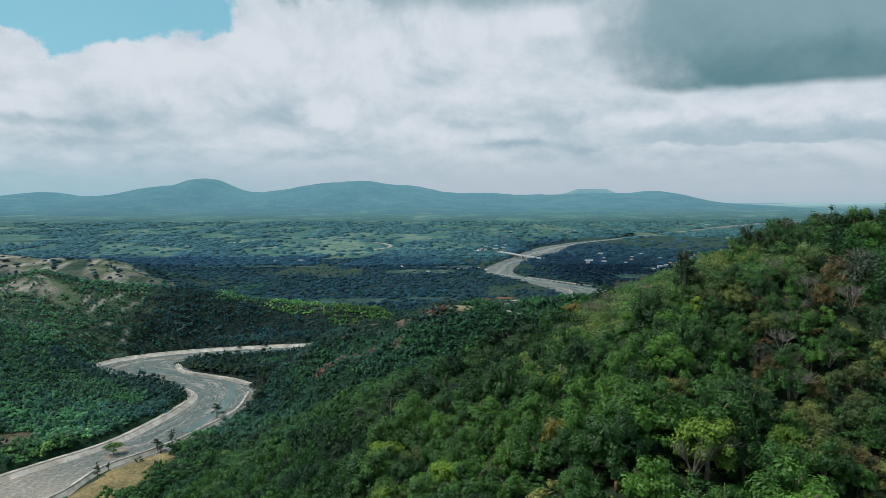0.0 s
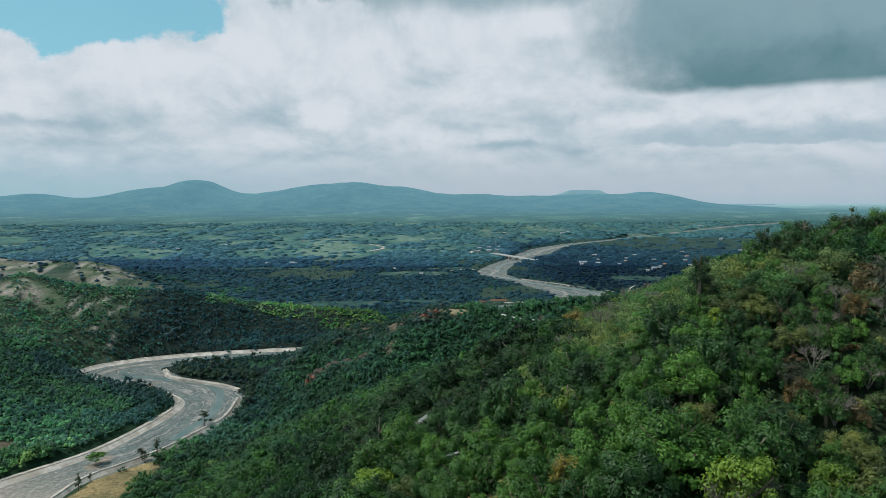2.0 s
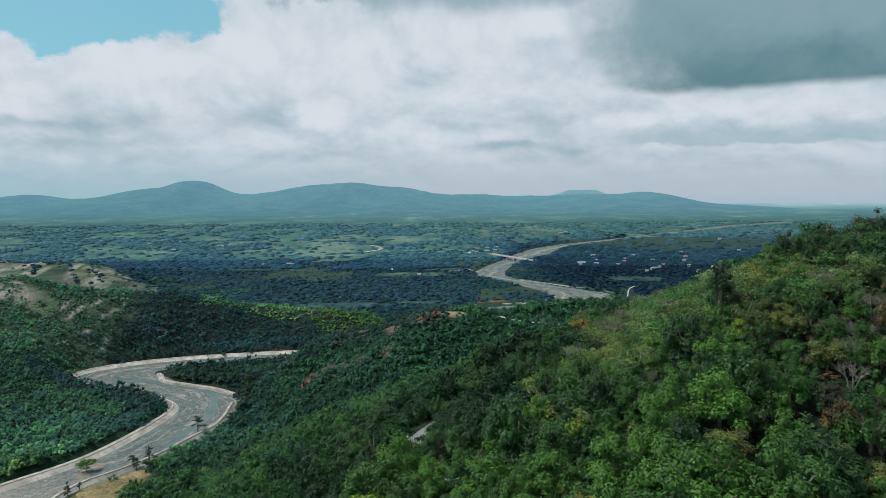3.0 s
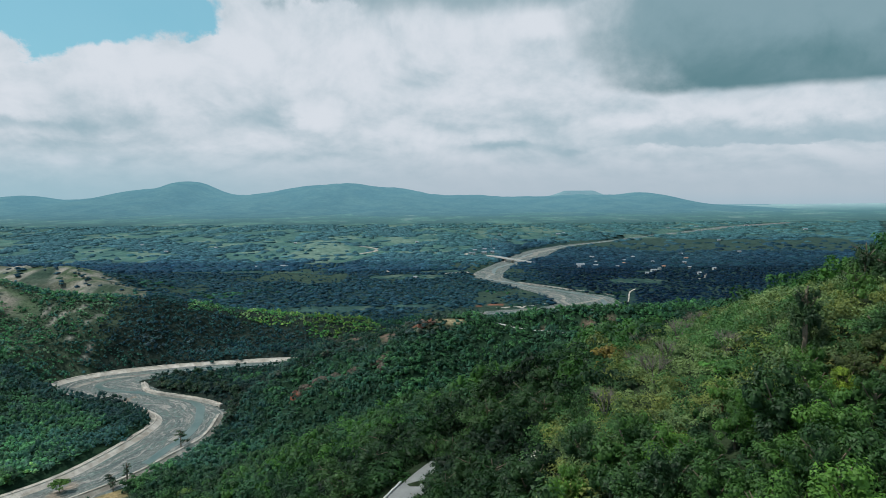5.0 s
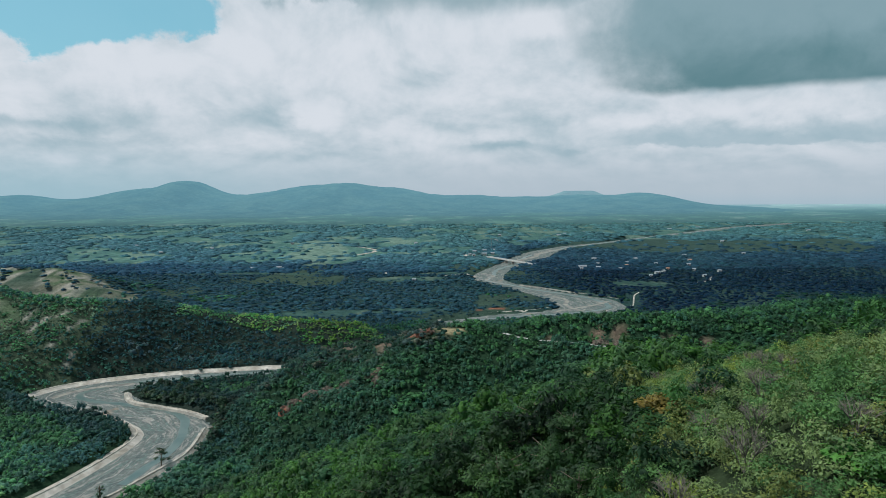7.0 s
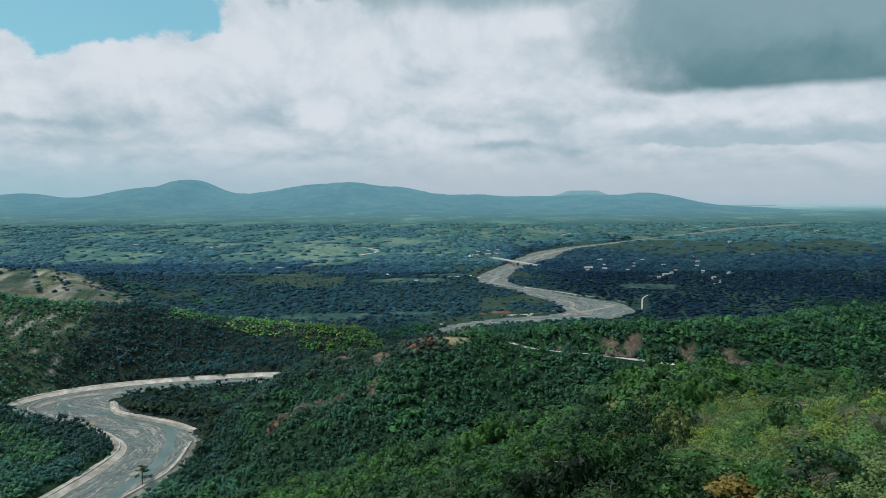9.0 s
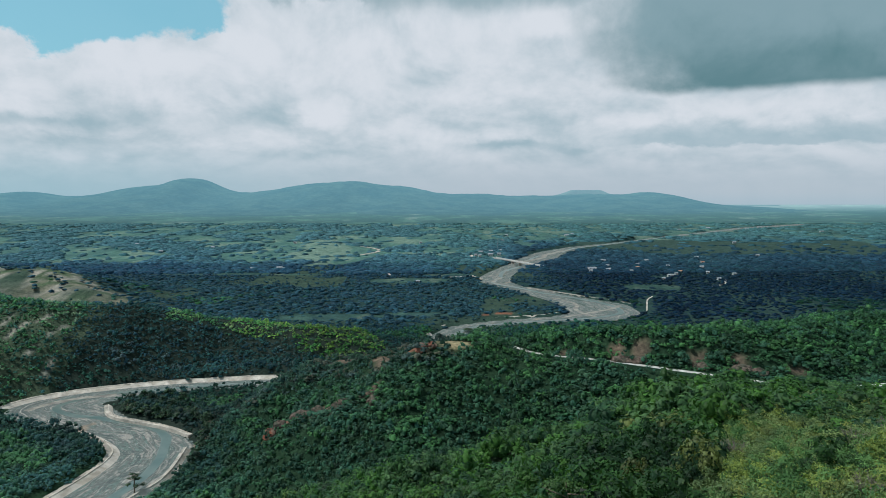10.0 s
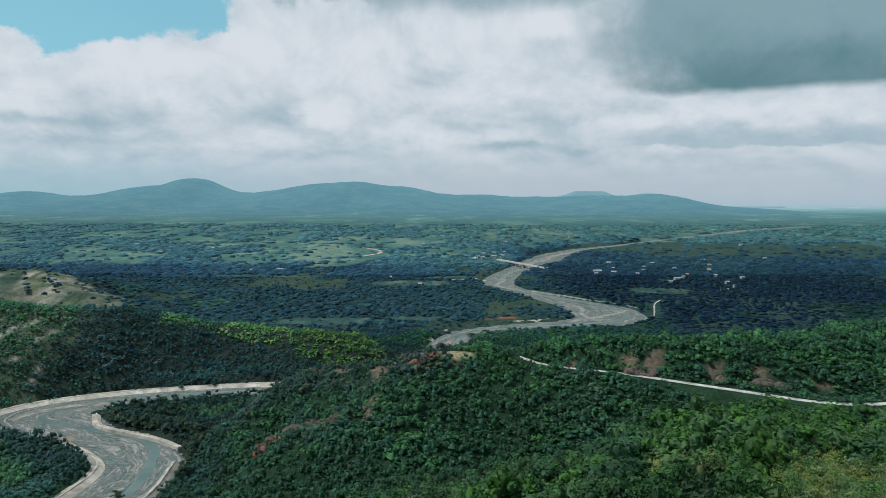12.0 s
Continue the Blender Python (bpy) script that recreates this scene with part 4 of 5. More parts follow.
def plant_colours(x, y, r):
    """Kinds of wood by place, with haze, sunlight and cloud shade in their colours."""
    pick = 0.55 * bumps(x, y, 14, 51, 2) + 0.45 * r.random(x.shape)
    pick = step(0.18, 0.82, pick) * 0.999
    out = palette(("dark", "mid", "bright", "lime", "moss"), (2, 4, 3.4, 0.6, 1.4), pick)

    def lay(mask, names, shares):
        out[mask] = palette(names, shares, pick[mask])

    d, side, _, _ = along(x, y, RIDGE)
    lay((y < 260) & (side > 0) & (d > 45) & (x < 10), ("mid", "bright", "mid", "bright", "fern"), (3, 3, 2, 2.4, 2))
    # sunlight on the shoulder painted with lighter greens
    shoulder = (y > 150) & (y < 258 + 16 * (bumps(x, y, 30, 15, 2) - 0.5)) & (x > -60)
    lay(shoulder, ("mid", "fern", "bright", "meadow", "bright"), (2.0, 2.6, 3.2, 2.6, 1.4))
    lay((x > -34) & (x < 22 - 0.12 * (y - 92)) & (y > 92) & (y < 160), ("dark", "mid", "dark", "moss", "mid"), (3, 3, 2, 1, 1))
    # darker greens about two spots on the shoulder
    dark_spots = np.exp(-(((x - 33) / 12) ** 2 + ((y - 186) / 16) ** 2)) + np.exp(-(((x - 30) / 8) ** 2 + ((y - 160) / 14) ** 2))
    lay(dark_spots > 0.5, ("dark", "mid", "dark", "olive"), (3, 3, 2, 0.5))
    # spur front painted darker as shaded, its top brighter further down
    lay((y > 258) & (y < 346) & (x > -20), ("dark", "pine", "mid", "moss", "grey"), (3, 2.4, 2.6, 1.4, 0.6))
    lay((x > 30) & (x < 62) & (side < 0) & (d > 6) & (y < 98), ("dark", "moss", "grey", "mid", "brown"), (2, 3, 2, 3, 1.2))
    lay((y > 285) & (y < 420) & (x > -110), ("fern", "moss", "mid", "fern", "mid", "bright"), (2.0, 2.4, 2.5, 2, 2, 0.8))
    lay((y > 346) & (y < 460) & (x > 20), ("mid", "fern", "bright", "mid", "bright"), (2.4, 2.6, 2.6, 2, 2.0))
    d, side, _, _ = along(x, y, SPUR[:5])
    lay((d < 16) & (x < 10) & (y > 330), ("brown", "pine", "moss", "grey", "dark"), (1.0, 2, 2, 1.8, 2))
    lay((y > 330) & (y < 520) & (x < -110), ("fern", "mid", "fern", "bright", "moss", "bright"), (1.6, 2, 2, 3.4, 2.0, 3.6))
    d, _, w, _ = along(x, y, RIVER)
    lay((d < w + 26) & (y > 330) & (y < 500), ("pine", "dark", "dark", "fern"), (3, 2, 2, 1))
    d, side, _, _ = along(x, y, WALL)
    # cliff face: cloud shade painted with dark bluish greens
    lay((y > 492) & (x > -232) & (y < 600), ("pine", "cool", "pine", "grey", "pine"), (2.4, 2.2, 2, 1.0, 1.2))
    # cliff crest: sunlight painted with limes and bright greens
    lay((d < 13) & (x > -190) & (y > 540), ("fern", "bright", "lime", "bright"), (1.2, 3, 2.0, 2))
    lay((y > 440) & (x < -232) & (y < 700), ("fern", "mid", "fern", "bright", "bright", "olive"), (2.0, 2, 2.4, 2.4, 3.0, 2.2))
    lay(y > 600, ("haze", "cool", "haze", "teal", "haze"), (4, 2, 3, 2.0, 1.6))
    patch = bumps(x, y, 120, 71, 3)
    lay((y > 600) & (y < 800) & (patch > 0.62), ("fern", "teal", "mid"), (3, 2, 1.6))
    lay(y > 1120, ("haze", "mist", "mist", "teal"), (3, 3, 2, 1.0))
    # cloud shade painted bluish on plain woods: east of the river, band before fields
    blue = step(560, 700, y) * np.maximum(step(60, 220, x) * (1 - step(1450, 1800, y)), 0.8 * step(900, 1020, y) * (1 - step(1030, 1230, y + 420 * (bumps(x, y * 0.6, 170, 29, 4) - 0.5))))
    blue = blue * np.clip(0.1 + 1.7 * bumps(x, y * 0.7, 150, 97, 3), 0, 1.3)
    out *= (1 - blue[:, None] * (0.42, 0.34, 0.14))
    even = (0.30 * step(170, 300, y) * (1 - step(560, 640, y)))[:, None]
    out = out * (1 - even) + np.array((0.046, 0.104, 0.070)) * (out.mean(axis=1, keepdims=True) / 0.0733) ** 0.7 * even
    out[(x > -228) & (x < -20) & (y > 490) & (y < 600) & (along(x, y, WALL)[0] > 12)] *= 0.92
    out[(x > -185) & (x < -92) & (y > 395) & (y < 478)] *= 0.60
    # sunlit end of the cliff's crest, its light put into the colours
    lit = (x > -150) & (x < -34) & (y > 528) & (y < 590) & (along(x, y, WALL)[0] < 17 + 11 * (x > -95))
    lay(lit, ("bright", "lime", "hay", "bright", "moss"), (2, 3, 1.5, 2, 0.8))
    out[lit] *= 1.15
    # distance haze mixed into the far woods' colours: paler, greyer
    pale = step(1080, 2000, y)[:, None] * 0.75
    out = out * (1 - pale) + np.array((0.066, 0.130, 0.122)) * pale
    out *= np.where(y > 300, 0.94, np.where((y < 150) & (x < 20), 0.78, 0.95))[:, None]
    # bluer with distance: haze put into the greens
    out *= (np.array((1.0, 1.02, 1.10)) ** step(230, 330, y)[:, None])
    # west bank colours lifted, standing in for haze and even sunlight
    out *= np.array((1.62, 1.52, 1.78)) ** (step(60, 140, -x) * step(200, 270, y) * (1 - step(600, 700, y)))[:, None]
    # plain brightened as by haze, its east side left in painted cloud shade
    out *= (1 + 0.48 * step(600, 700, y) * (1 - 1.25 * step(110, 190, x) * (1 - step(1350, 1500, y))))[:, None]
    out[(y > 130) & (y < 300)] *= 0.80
    out[(y > 300) & (y < 450)] *= 1.08
    out *= (0.86, 1.0, 1.03)
    # more blue for the haze over distant woods
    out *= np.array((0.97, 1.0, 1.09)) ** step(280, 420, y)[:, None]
    out *= np.array((1.0, 1.0, 1.07)) ** ((x < 0) * step(200, 260, y))[:, None]
    # woods about the hill road made darker throughout
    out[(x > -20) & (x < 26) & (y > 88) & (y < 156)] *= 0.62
    # near and eastern plain darkened further for the same cloud shade
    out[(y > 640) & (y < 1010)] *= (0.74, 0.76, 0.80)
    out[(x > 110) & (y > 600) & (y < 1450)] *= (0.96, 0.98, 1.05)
    # near west bank painted brighter as sunlit, darker beyond
    out *= (1 + (0.26 - 0.50 * step(335, 375, y)) * ((x < -120) & (y < 430)))[:, None]
    out[y < 300] *= (1.05, 1.0, 0.84)
    clump = bumps(x, y, 7.0, 63, 2)[:, None]
    return np.where(y < 640, 0.86, 0.92)[:, None] * out * (0.62 + 0.40 * r.random((len(out), 1)) + 0.36 * step(0.3, 0.7, clump))


CREST_PATCH = [(19, 86, 0), (26, 89, 0), (35, 93, 0), (44, 98, 0), (41, 106, 0), (29, 101, 0), (20, 104, 0), (37, 118, 0), (38, 142, 0), (46, 154, 0), (57, 174, 0), (74, 186, 0)]
NEAR = (-10.0, 49.0, 35.0, 90.0)


def plant_near():
    """Single trees on the crest that the path passes nearest, each of its own."""
    r = np.random.default_rng(21)
    warm = np.array((0.87, 0.86, 0.60))
    kinds = []
    for label, dark, pale, count in (("leafy bright green hillside tree", "mid", "bright", 4), ("dense dark green broadleaf tree on the ridge", "dark", "mid", 3),
                                     ("yellow-green young tree on the hillside", "bright", "lime", 2), ("dull olive shrubby tree on the dry slope", "moss", "olive", 2),
                                     ("sparse brown-leaved shrub on the dry slope", "grey", "brown", 1)):
        mat = foliage("leaf_" + dark + "_" + pale, rgb(*(np.array(GREENS[dark]) * warm)), rgb(*(np.array(GREENS[pale]) * warm)))
        for c in range(count):
            v, f = crown_shape(int(r.integers(15, 27)), 2700 if dark != "grey" else 2000, 0.046, r, 0.54, 0.08, quad=False, core=TUFT, ragged=0.28)
            v = v * (2.4, 2.4, 4.6)
            tree = tagged(new("tree"), label, "tree", "trees on the ridge")
            mesh_object("crown", v, f, mat, tree)
            bm = bmesh.new()
            tube(bm, (0, 0, -1.0), (0.1, 0.05, 2.2), 0.17, 0.11, 7)
            for q in range(5):
                a = q * 1.3 + r.uniform(0, 1)
                tube(bm, (0.08, 0.04, r.uniform(1.0, 2.1)), (1.3 * math.cos(a), 1.3 * math.sin(a), r.uniform(2.4, 3.6)), 0.08, 0.03, 5)
            part("trunk", bm, MAT_BARK, tree)
            kinds.append(tree)
    x, y = spots(*NEAR, 3.5, r)
    keep = clear_of(x, y, r) & ~((y > 83.5) & (along(x, y, CREST_PATCH)[0] < 6) & (r.random(x.shape) < 0.8))
    x, y = x[keep], y[keep]
    z = height(x, y)
    mood = 0.6 * bumps(x, y, 12, 51, 2) + 0.4 * r.random(len(x))
    dry = (x > 31) & (along(x, y, RIDGE)[1] < 0)
    used = [0] * len(kinds)
    for px, py, pz, m, arid in zip(x, y, z, mood, dry):
        if arid:
            k = int(r.choice([4, 0, 2, 9, 9, 10, 10, 10, 11, 11]))
        elif m > 0.60:
            k = int(r.choice([7, 8, 0, 1, 2, 3, 0, 1]))
        elif m < 0.40:
            k = int(r.choice([4, 5, 6]))
        else:
            k = int(r.choice([0, 1, 2, 3, 3, 9]))
        s = r.uniform(0.66, 1.32) * (0.88 if k >= 9 else 1.0)
        at = Matrix.LocRotScale((px, py, pz - 0.1), Euler((0, 0, r.uniform(0, 6.283))), (s, s, s * r.uniform(0.88, 1.12)))
        if used[k]:
            copy_thing(kinds[k], at)
        else:
            kinds[k].matrix_basis = at
        used[k] += 1


plant_near()


def plant_slopes():
    r = np.random.default_rng(5)
    fine = [crown_shape(int(r.integers(13, 19)), 620, 0.082, r, 0.56, 0.08, quad=False, core=AIRY) for _ in range(10)]
    lesser = [crown_shape(int(r.integers(10, 15)), 400, 0.098, r, 0.56, 0.08, quad=False, core=AIRY) for _ in range(10)]
    middle = [crown_shape(int(r.integers(5, 9)), 112, 0.112, r, 0.60, 0.06, quad=False, core=TUFT) for _ in range(10)]
    spur = [crown_shape(int(r.integers(3, 5)), 36, 0.135, r, 0.7, 0.02, quad=False, core=TUFT) for _ in range(10)]
    coarse = [crown_shape(3, 14, 0.17, r, 0.75, 0.0, quad=False, core=TUFT) for _ in range(10)]
    for name, label, shapes, stretch, gap, wide, tall in (
            ("ridge_woodland", "green mixed woodland covering the near ridge", fine, (-75, 125, 36, 130), 3.2, 2.3, 4.4),
            ("shoulder_woodland", "light green woodland on the shoulder below the crest", lesser, (-90, 135, 130, 188), 3.2, 2.8, 5.0),
            ("slope_woodland", "dense green woodland on the lower slopes", middle, (-235, 235, 188, 302), 3.3, 3.2, 4.5),
            ("spur_woodland", "mixed green woodland over the wooded spur", spur, (-330, 330, 302, 450), 3.0, 3.3, 3.7),
            ("valley_woodland", "dark green woodland round the river valley", coarse, (-480, 470, 450, 640), 3.7, 3.5, 3.3)):
        x, y = spots(*stretch, gap, r)
        keep = clear_of(x, y, r)
        if name in ("ridge_woodland", "shoulder_woodland"):
            keep &= ~((x > NEAR[0]) & (x < NEAR[1]) & (y > NEAR[2]) & (y < NEAR[3]))
            keep &= ~((along(x, y, CREST_PATCH)[0] < 11 + 5 * step(150, 175, y)) & (r.random(x.shape) < 0.90))
        x, y = x[keep], y[keep]
        at = np.stack([x, y, height(x, y) - 0.15], -1)
        size = wide * np.exp(0.34 * r.normal(size=len(x)).clip(-1.8, 1.2)) * (0.75 + 0.5 * bumps(x, y, 25, 83, 2))
        high = tall * r.uniform(0.55, 1.45, len(x)) * (size / wide) ** 0.6 * (0.75 + 0.5 * bumps(x, y, 16, 81, 2))
        high = high * (1 - 0.38 * step(60, 90, x) * step(185, 215, y) * (1 - step(330, 345, y)))
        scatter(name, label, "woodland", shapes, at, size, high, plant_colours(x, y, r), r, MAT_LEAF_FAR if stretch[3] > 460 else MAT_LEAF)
    # the woods carry on round the ridge's back
    x, y = spots(-120, 130, -40, 150, 4.6, r, ahead=False)
    keep = clear_of(x, y, r)
    keep &= ~((x > NEAR[0]) & (x < NEAR[1]) & (y > NEAR[2]) & (y < NEAR[3]))
    x, y = x[keep], y[keep]
    at = np.stack([x, y, height(x, y) - 0.15], -1)
    scatter("rear_woodland", "green woodland over the back of the ridge", "woodland", coarse, at, r.uniform(2.6, 4.6, len(x)), r.uniform(2.6, 4.6, len(x)), plant_colours(x, y, r), r)
    # low growth under the single trees
    low = [crown_shape(4, 60, 0.15, r, 0.9, 0.0, quad=False, core=TUFT) for _ in range(8)]
    x, y = spots(*NEAR, 1.9, r)
    keep = clear_of(x, y, r)
    x, y = x[keep], y[keep]
    at = np.stack([x, y, height(x, y) - 0.1], -1)
    tones = palette(("dark", "moss", "mid", "brown", "dark", "olive", "mid"), (2, 2, 2, 0.8, 1.6, 1.0, 2), r.random(len(x))) * (1.1, 1.0, 0.85)
    scatter("undergrowth", "mixed low green undergrowth below the ridge trees", "shrubs", low, at, r.uniform(0.9, 1.6, len(x)), r.uniform(0.9, 2.2, len(x)), tones, r)
    # airy pale shrubs along the crest
    plumes = [crown_shape(12, 420, 0.070, r, 0.62, 0.04, quad=False, core=AIRY, ragged=0.5) for _ in range(8)]
    x, y = spots(0, 100, 82, 204, 2.2, r)
    keep = clear_of(x, y, r) & (along(x, y, CREST_PATCH)[0] < 11.5 + 5 * step(150, 175, y) + 9 * (bumps(x, y, 9, 19) - 0.5))
    keep &= ~((x < NEAR[1]) & (y < 83))
    x, y = x[keep], y[keep]
    at = np.stack([x, y, height(x, y) - 0.1], -1)
    tones = palette(("meadow", "pale", "olive", "pale", "meadow", "hay", "moss"), (2.0, 3.0, 1.8, 2.6, 2.0, 1.0, 1.0), 0.75 * step(0.25, 0.75, bumps(x, y, 9, 23, 2)) + 0.25 * r.random(len(x)))
    tones = tones * (1.0, 1.05, 0.90)
    scatter("feathery_shrubs", "pale olive feathery shrubs along the crest", "shrubs", plumes, at, r.uniform(1.4, 2.4, len(x)), r.uniform(2.2, 4.2, len(x)), tones, r, MAT_LEAF_SOFT)


plant_slopes()


def plant_plain():
    r = np.random.default_rng(11)
    lumps = [crown_shape(1, 7, 0.30, r, 0.9, 0.0, quad=False, core=(TUFT[0] * (2.6, 2.6, 1.5), TUFT[1])) for _ in range(12)]
    single = [(TUFT[0] * (1, 1, 0.9) * (1 + 0.5 * (r.random((9, 1)) - 0.5)) + (0, 0, 0.4), TUFT[1]) for _ in range(12)]
    for name, label, shapes, stretch, gap, wide, tall in (
            ("plain_woodland", "woodland covering the valley plain, coloured dark blue-green as in cloud shade", lumps, (-800, 900, 640, 1010), 5.4, 5.2, 2.6),
            ("plain_woodland_far", "woodland on the middle of the plain, coloured dark as in cloud shade", single, (-1100, 1150, 1010, 1460), 7.4, 6.6, 2.4),
            ("tree_lines", "tree lines and groves between far fields", single, (-1950, 1950, 1460, 2390), 13, 9.5, 2.6)):
        x, y = spots(*stretch, gap, r)
        keep = clear_of(x, y, r) & ((openness(x, y) < 0.5) | (r.random(x.shape) < np.where(y > 1100, 0.05, 0.10)))
        keep &= r.random(x.shape) > 0.78 * scrub(x, y)
        x, y = x[keep], y[keep]
        at = np.stack([x, y, height(x, y) - 0.5], -1)
        size = wide * np.exp(0.34 * r.normal(size=len(x)).clip(-1.8, 1.5)) * (1 - 0.45 * scrub(x, y))
        high = tall * r.uniform(0.6, 1.4, len(x)) * (0.5 + 1.0 * bumps(x, y, 60, 45, 3))
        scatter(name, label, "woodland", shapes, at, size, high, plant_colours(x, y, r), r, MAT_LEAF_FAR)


plant_plain()

# ---- single trees and shrubs ----
MAT_NEEDLE = foliage("leaf_needle", rgb(0.030, 0.062, 0.042), rgb(0.046, 0.088, 0.056))
MAT_UMBRELLA = foliage("leaf_umbrella", rgb(0.055, 0.135, 0.030), rgb(0.075, 0.160, 0.036))
MAT_ORANGE = foliage("leaf_orange", rgb(0.170, 0.125, 0.026), rgb(0.20, 0.16, 0.034))
MAT_DARKLEAF = foliage("leaf_glossy_dark", rgb(0.024, 0.056, 0.024), rgb(0.036, 0.076, 0.030))
MAT_PALEROCK = plain("pale_rock", rgb(0.46, 0.43, 0.37), 0.9, 1.2, 0.2, 0.1, second=rgb(0.33, 0.29, 0.24))
MAT_SPREAD = foliage("leaf_spreading", rgb(0.022, 0.062, 0.021), rgb(0.038, 0.090, 0.026))
MAT_POINT = foliage("leaf_river_point", rgb(0.022, 0.056, 0.040), rgb(0.036, 0.078, 0.046))
MAT_LIME = foliage("leaf_lime", rgb(0.15, 0.23, 0.035), rgb(0.19, 0.26, 0.05))


def single_tree(name, x, y, wide, tall, mat, label, category, blobs=8, leaves=420, leaf=0.11, skirt=0.2, stem=0.45, flat=0.5, seed=1, group=""):
    """A tree with a bent trunk, limbs and a lumpy crown, standing on the ground."""
    r = np.random.default_rng(seed)
    z = float(height(x, y))
    thing = tagged(new(name), label, category, group)
    v, f = crown_shape(blobs, leaves, leaf, r, flat, skirt, aspect=tall / wide)
    mesh_object("crown", v * (wide, wide, tall), f, mat, thing)
    bm = bmesh.new()
    girth = 0.022 * tall + 0.06
    tube(bm, (0, 0, -0.8), (0.05 * wide, 0, tall * stem), girth, girth * 0.65, 8)
    tube(bm, (0.05 * wide, 0, tall * stem), (0, 0.04 * wide, tall * 0.82), girth * 0.65, girth * 0.2, 7)
    for q in range(6):
        a = q * 1.05 + r.uniform(0, 0.6)
        h = tall * r.uniform(stem * 0.7, 0.66)
        tube(bm, (0.03 * wide, 0, h), (wide * 0.55 * math.cos(a), wide * 0.55 * math.sin(a), h + tall * r.uniform(0.08, 0.2)), girth * 0.4, girth * 0.12, 5)
    part("trunk", bm, MAT_BARK, thing)
    thing.matrix_basis = pose(x, y, z - 0.05, 0, 0, r.uniform(0, 360))
    return thing


single_tree("tree", -150, 294, 4.6, 6.6, MAT_UMBRELLA, "lone bright green umbrella-shaped tree on the river bank", "tree", 8, 520, 0.10, 0.52, 0.5, 0.34, 3)
single_tree("casuarina", -126, 301, 2.4, 12.0, MAT_NEEDLE, "tall thin dark casuarina on the river bank", "tree", 14, 620, 0.075, 0.22, 0.8, 0.13, 4, "trees by the river")
single_tree("casuarina", -131, 297, 3.0, 8.5, MAT_NEEDLE, "leaning dark casuarina on the river bank", "tree", 11, 520, 0.075, 0.25, 0.75, 0.16, 5, "trees by the river")
single_tree("casuarina", -128, 293, 2.4, 6.0, MAT_NEEDLE, "small dark casuarina beside the brown field", "tree", 9, 420, 0.08, 0.25, 0.75, 0.18, 6, "trees by the river")
single_tree("casuarina", -118, 339, 4.2, 11.5, MAT_NEEDLE, "broad dark casuarina at the gravel's edge", "tree", 14, 900, 0.06, 0.25, 0.75, 0.16, 7, "trees by the river")
single_tree("shrub", -121.5, 318, 2.0, 3.4, MAT_NEEDLE, "round dark shrub on the river wall", "shrub", 5, 200, 0.14, 0.1, 0.3, 0.5, 8)
single_tree("shrub", -114, 324, 1.5, 2.6, MAT_NEEDLE, "small dark shrub at the wood's edge", "shrub", 5, 160, 0.14, 0.1, 0.3, 0.5, 18)
single_tree("cypress", -141, 263, 1.7, 8.5, MAT_NEEDLE, "narrow dark cypress beside the brown field", "tree", 9, 300, 0.15, 0.05, 0.7, 0.2, 9)
single_tree("cypress", -139, 268, 1.0, 4.6, MAT_NEEDLE, "young narrow cypress beside the brown field", "tree", 7, 200, 0.17, 0.05, 0.7, 0.2, 19)
single_tree("shrub", -128, 424, 4.0, 5.0, MAT_NEEDLE, "dark rounded tree on the wooded point", "tree", 7, 220, 0.13, 0.1, 0.4, 0.5, 10)
single_tree("shrub", 30, 640, 5.0, 5.5, MAT_NEEDLE, "dark rounded tree in the dry channel", "tree", 7, 160, 0.16, 0.1, 0.4, 0.5, 11)
single_tree("tree", 9.2, 54.5, 1.35, 5.4, MAT_ORANGE, "tree with orange-yellow leaves on the green slope", "tree", 13, 1100, 0.065, 0.35, 0.6, 0.5, 12)
single_tree("shrub", 25, 121, 3.4, 4.8, MAT_ORANGE, "orange-leaved bush on the crest", "shrub", 14, 900, 0.07, 0.15, 0.4, 0.45, 13)
single_tree("shrub", 20, 112, 1.5, 3.2, MAT_ORANGE, "small rust-orange bush in the shade", "shrub", 6, 360, 0.12, 0.15, 0.4, 0.5, 14)
single_tree("tree", 31.4, 86.4, 1.9, 9.0, MAT_DARKLEAF, "tall dark tree standing on the crest", "tree", 26, 2600, 0.060, 0.03, 0.7, 0.5, 15, "dark trees on the crest")
single_tree("tree", 46.5, 102, 2.5, 7.2, MAT_DARKLEAF, "round dark tree on the skyline", "tree", 20, 2400, 0.042, 0.08, 0.6, 0.6, 16, "dark trees on the crest")
single_tree("tree", 53.5, 104.5, 3.0, 6.6, MAT_DARKLEAF, "broad dark tree on the skyline", "tree", 20, 2400, 0.042, 0.08, 0.6, 0.6, 17, "dark trees on the crest")
single_tree("tree", 61.5, 106, 3.2, 6.4, MAT_DARKLEAF, "dark leafy tree on the skyline", "tree", 20, 2400, 0.042, 0.08, 0.6, 0.6, 27, "dark trees on the crest")
single_tree("tree", 69, 109, 3.2, 6.4, MAT_SPREAD, "green leafy tree on the skyline", "tree", 20, 2400, 0.042, 0.08, 0.6, 0.6, 37, "dark trees on the crest")
single_tree("tree", 15, 43, 0.9, 4.2, MAT_LIME, "young lime-green sapling on the slope", "tree", 5, 300, 0.14, 0.3, 0.6, 0.45, 28)
single_tree("tree", 12.6, 70.5, 1.5, 5.2, MAT_LIME, "lime-leaved tree on the slope", "tree", 7, 520, 0.11, 0.3, 0.6, 0.45, 29)
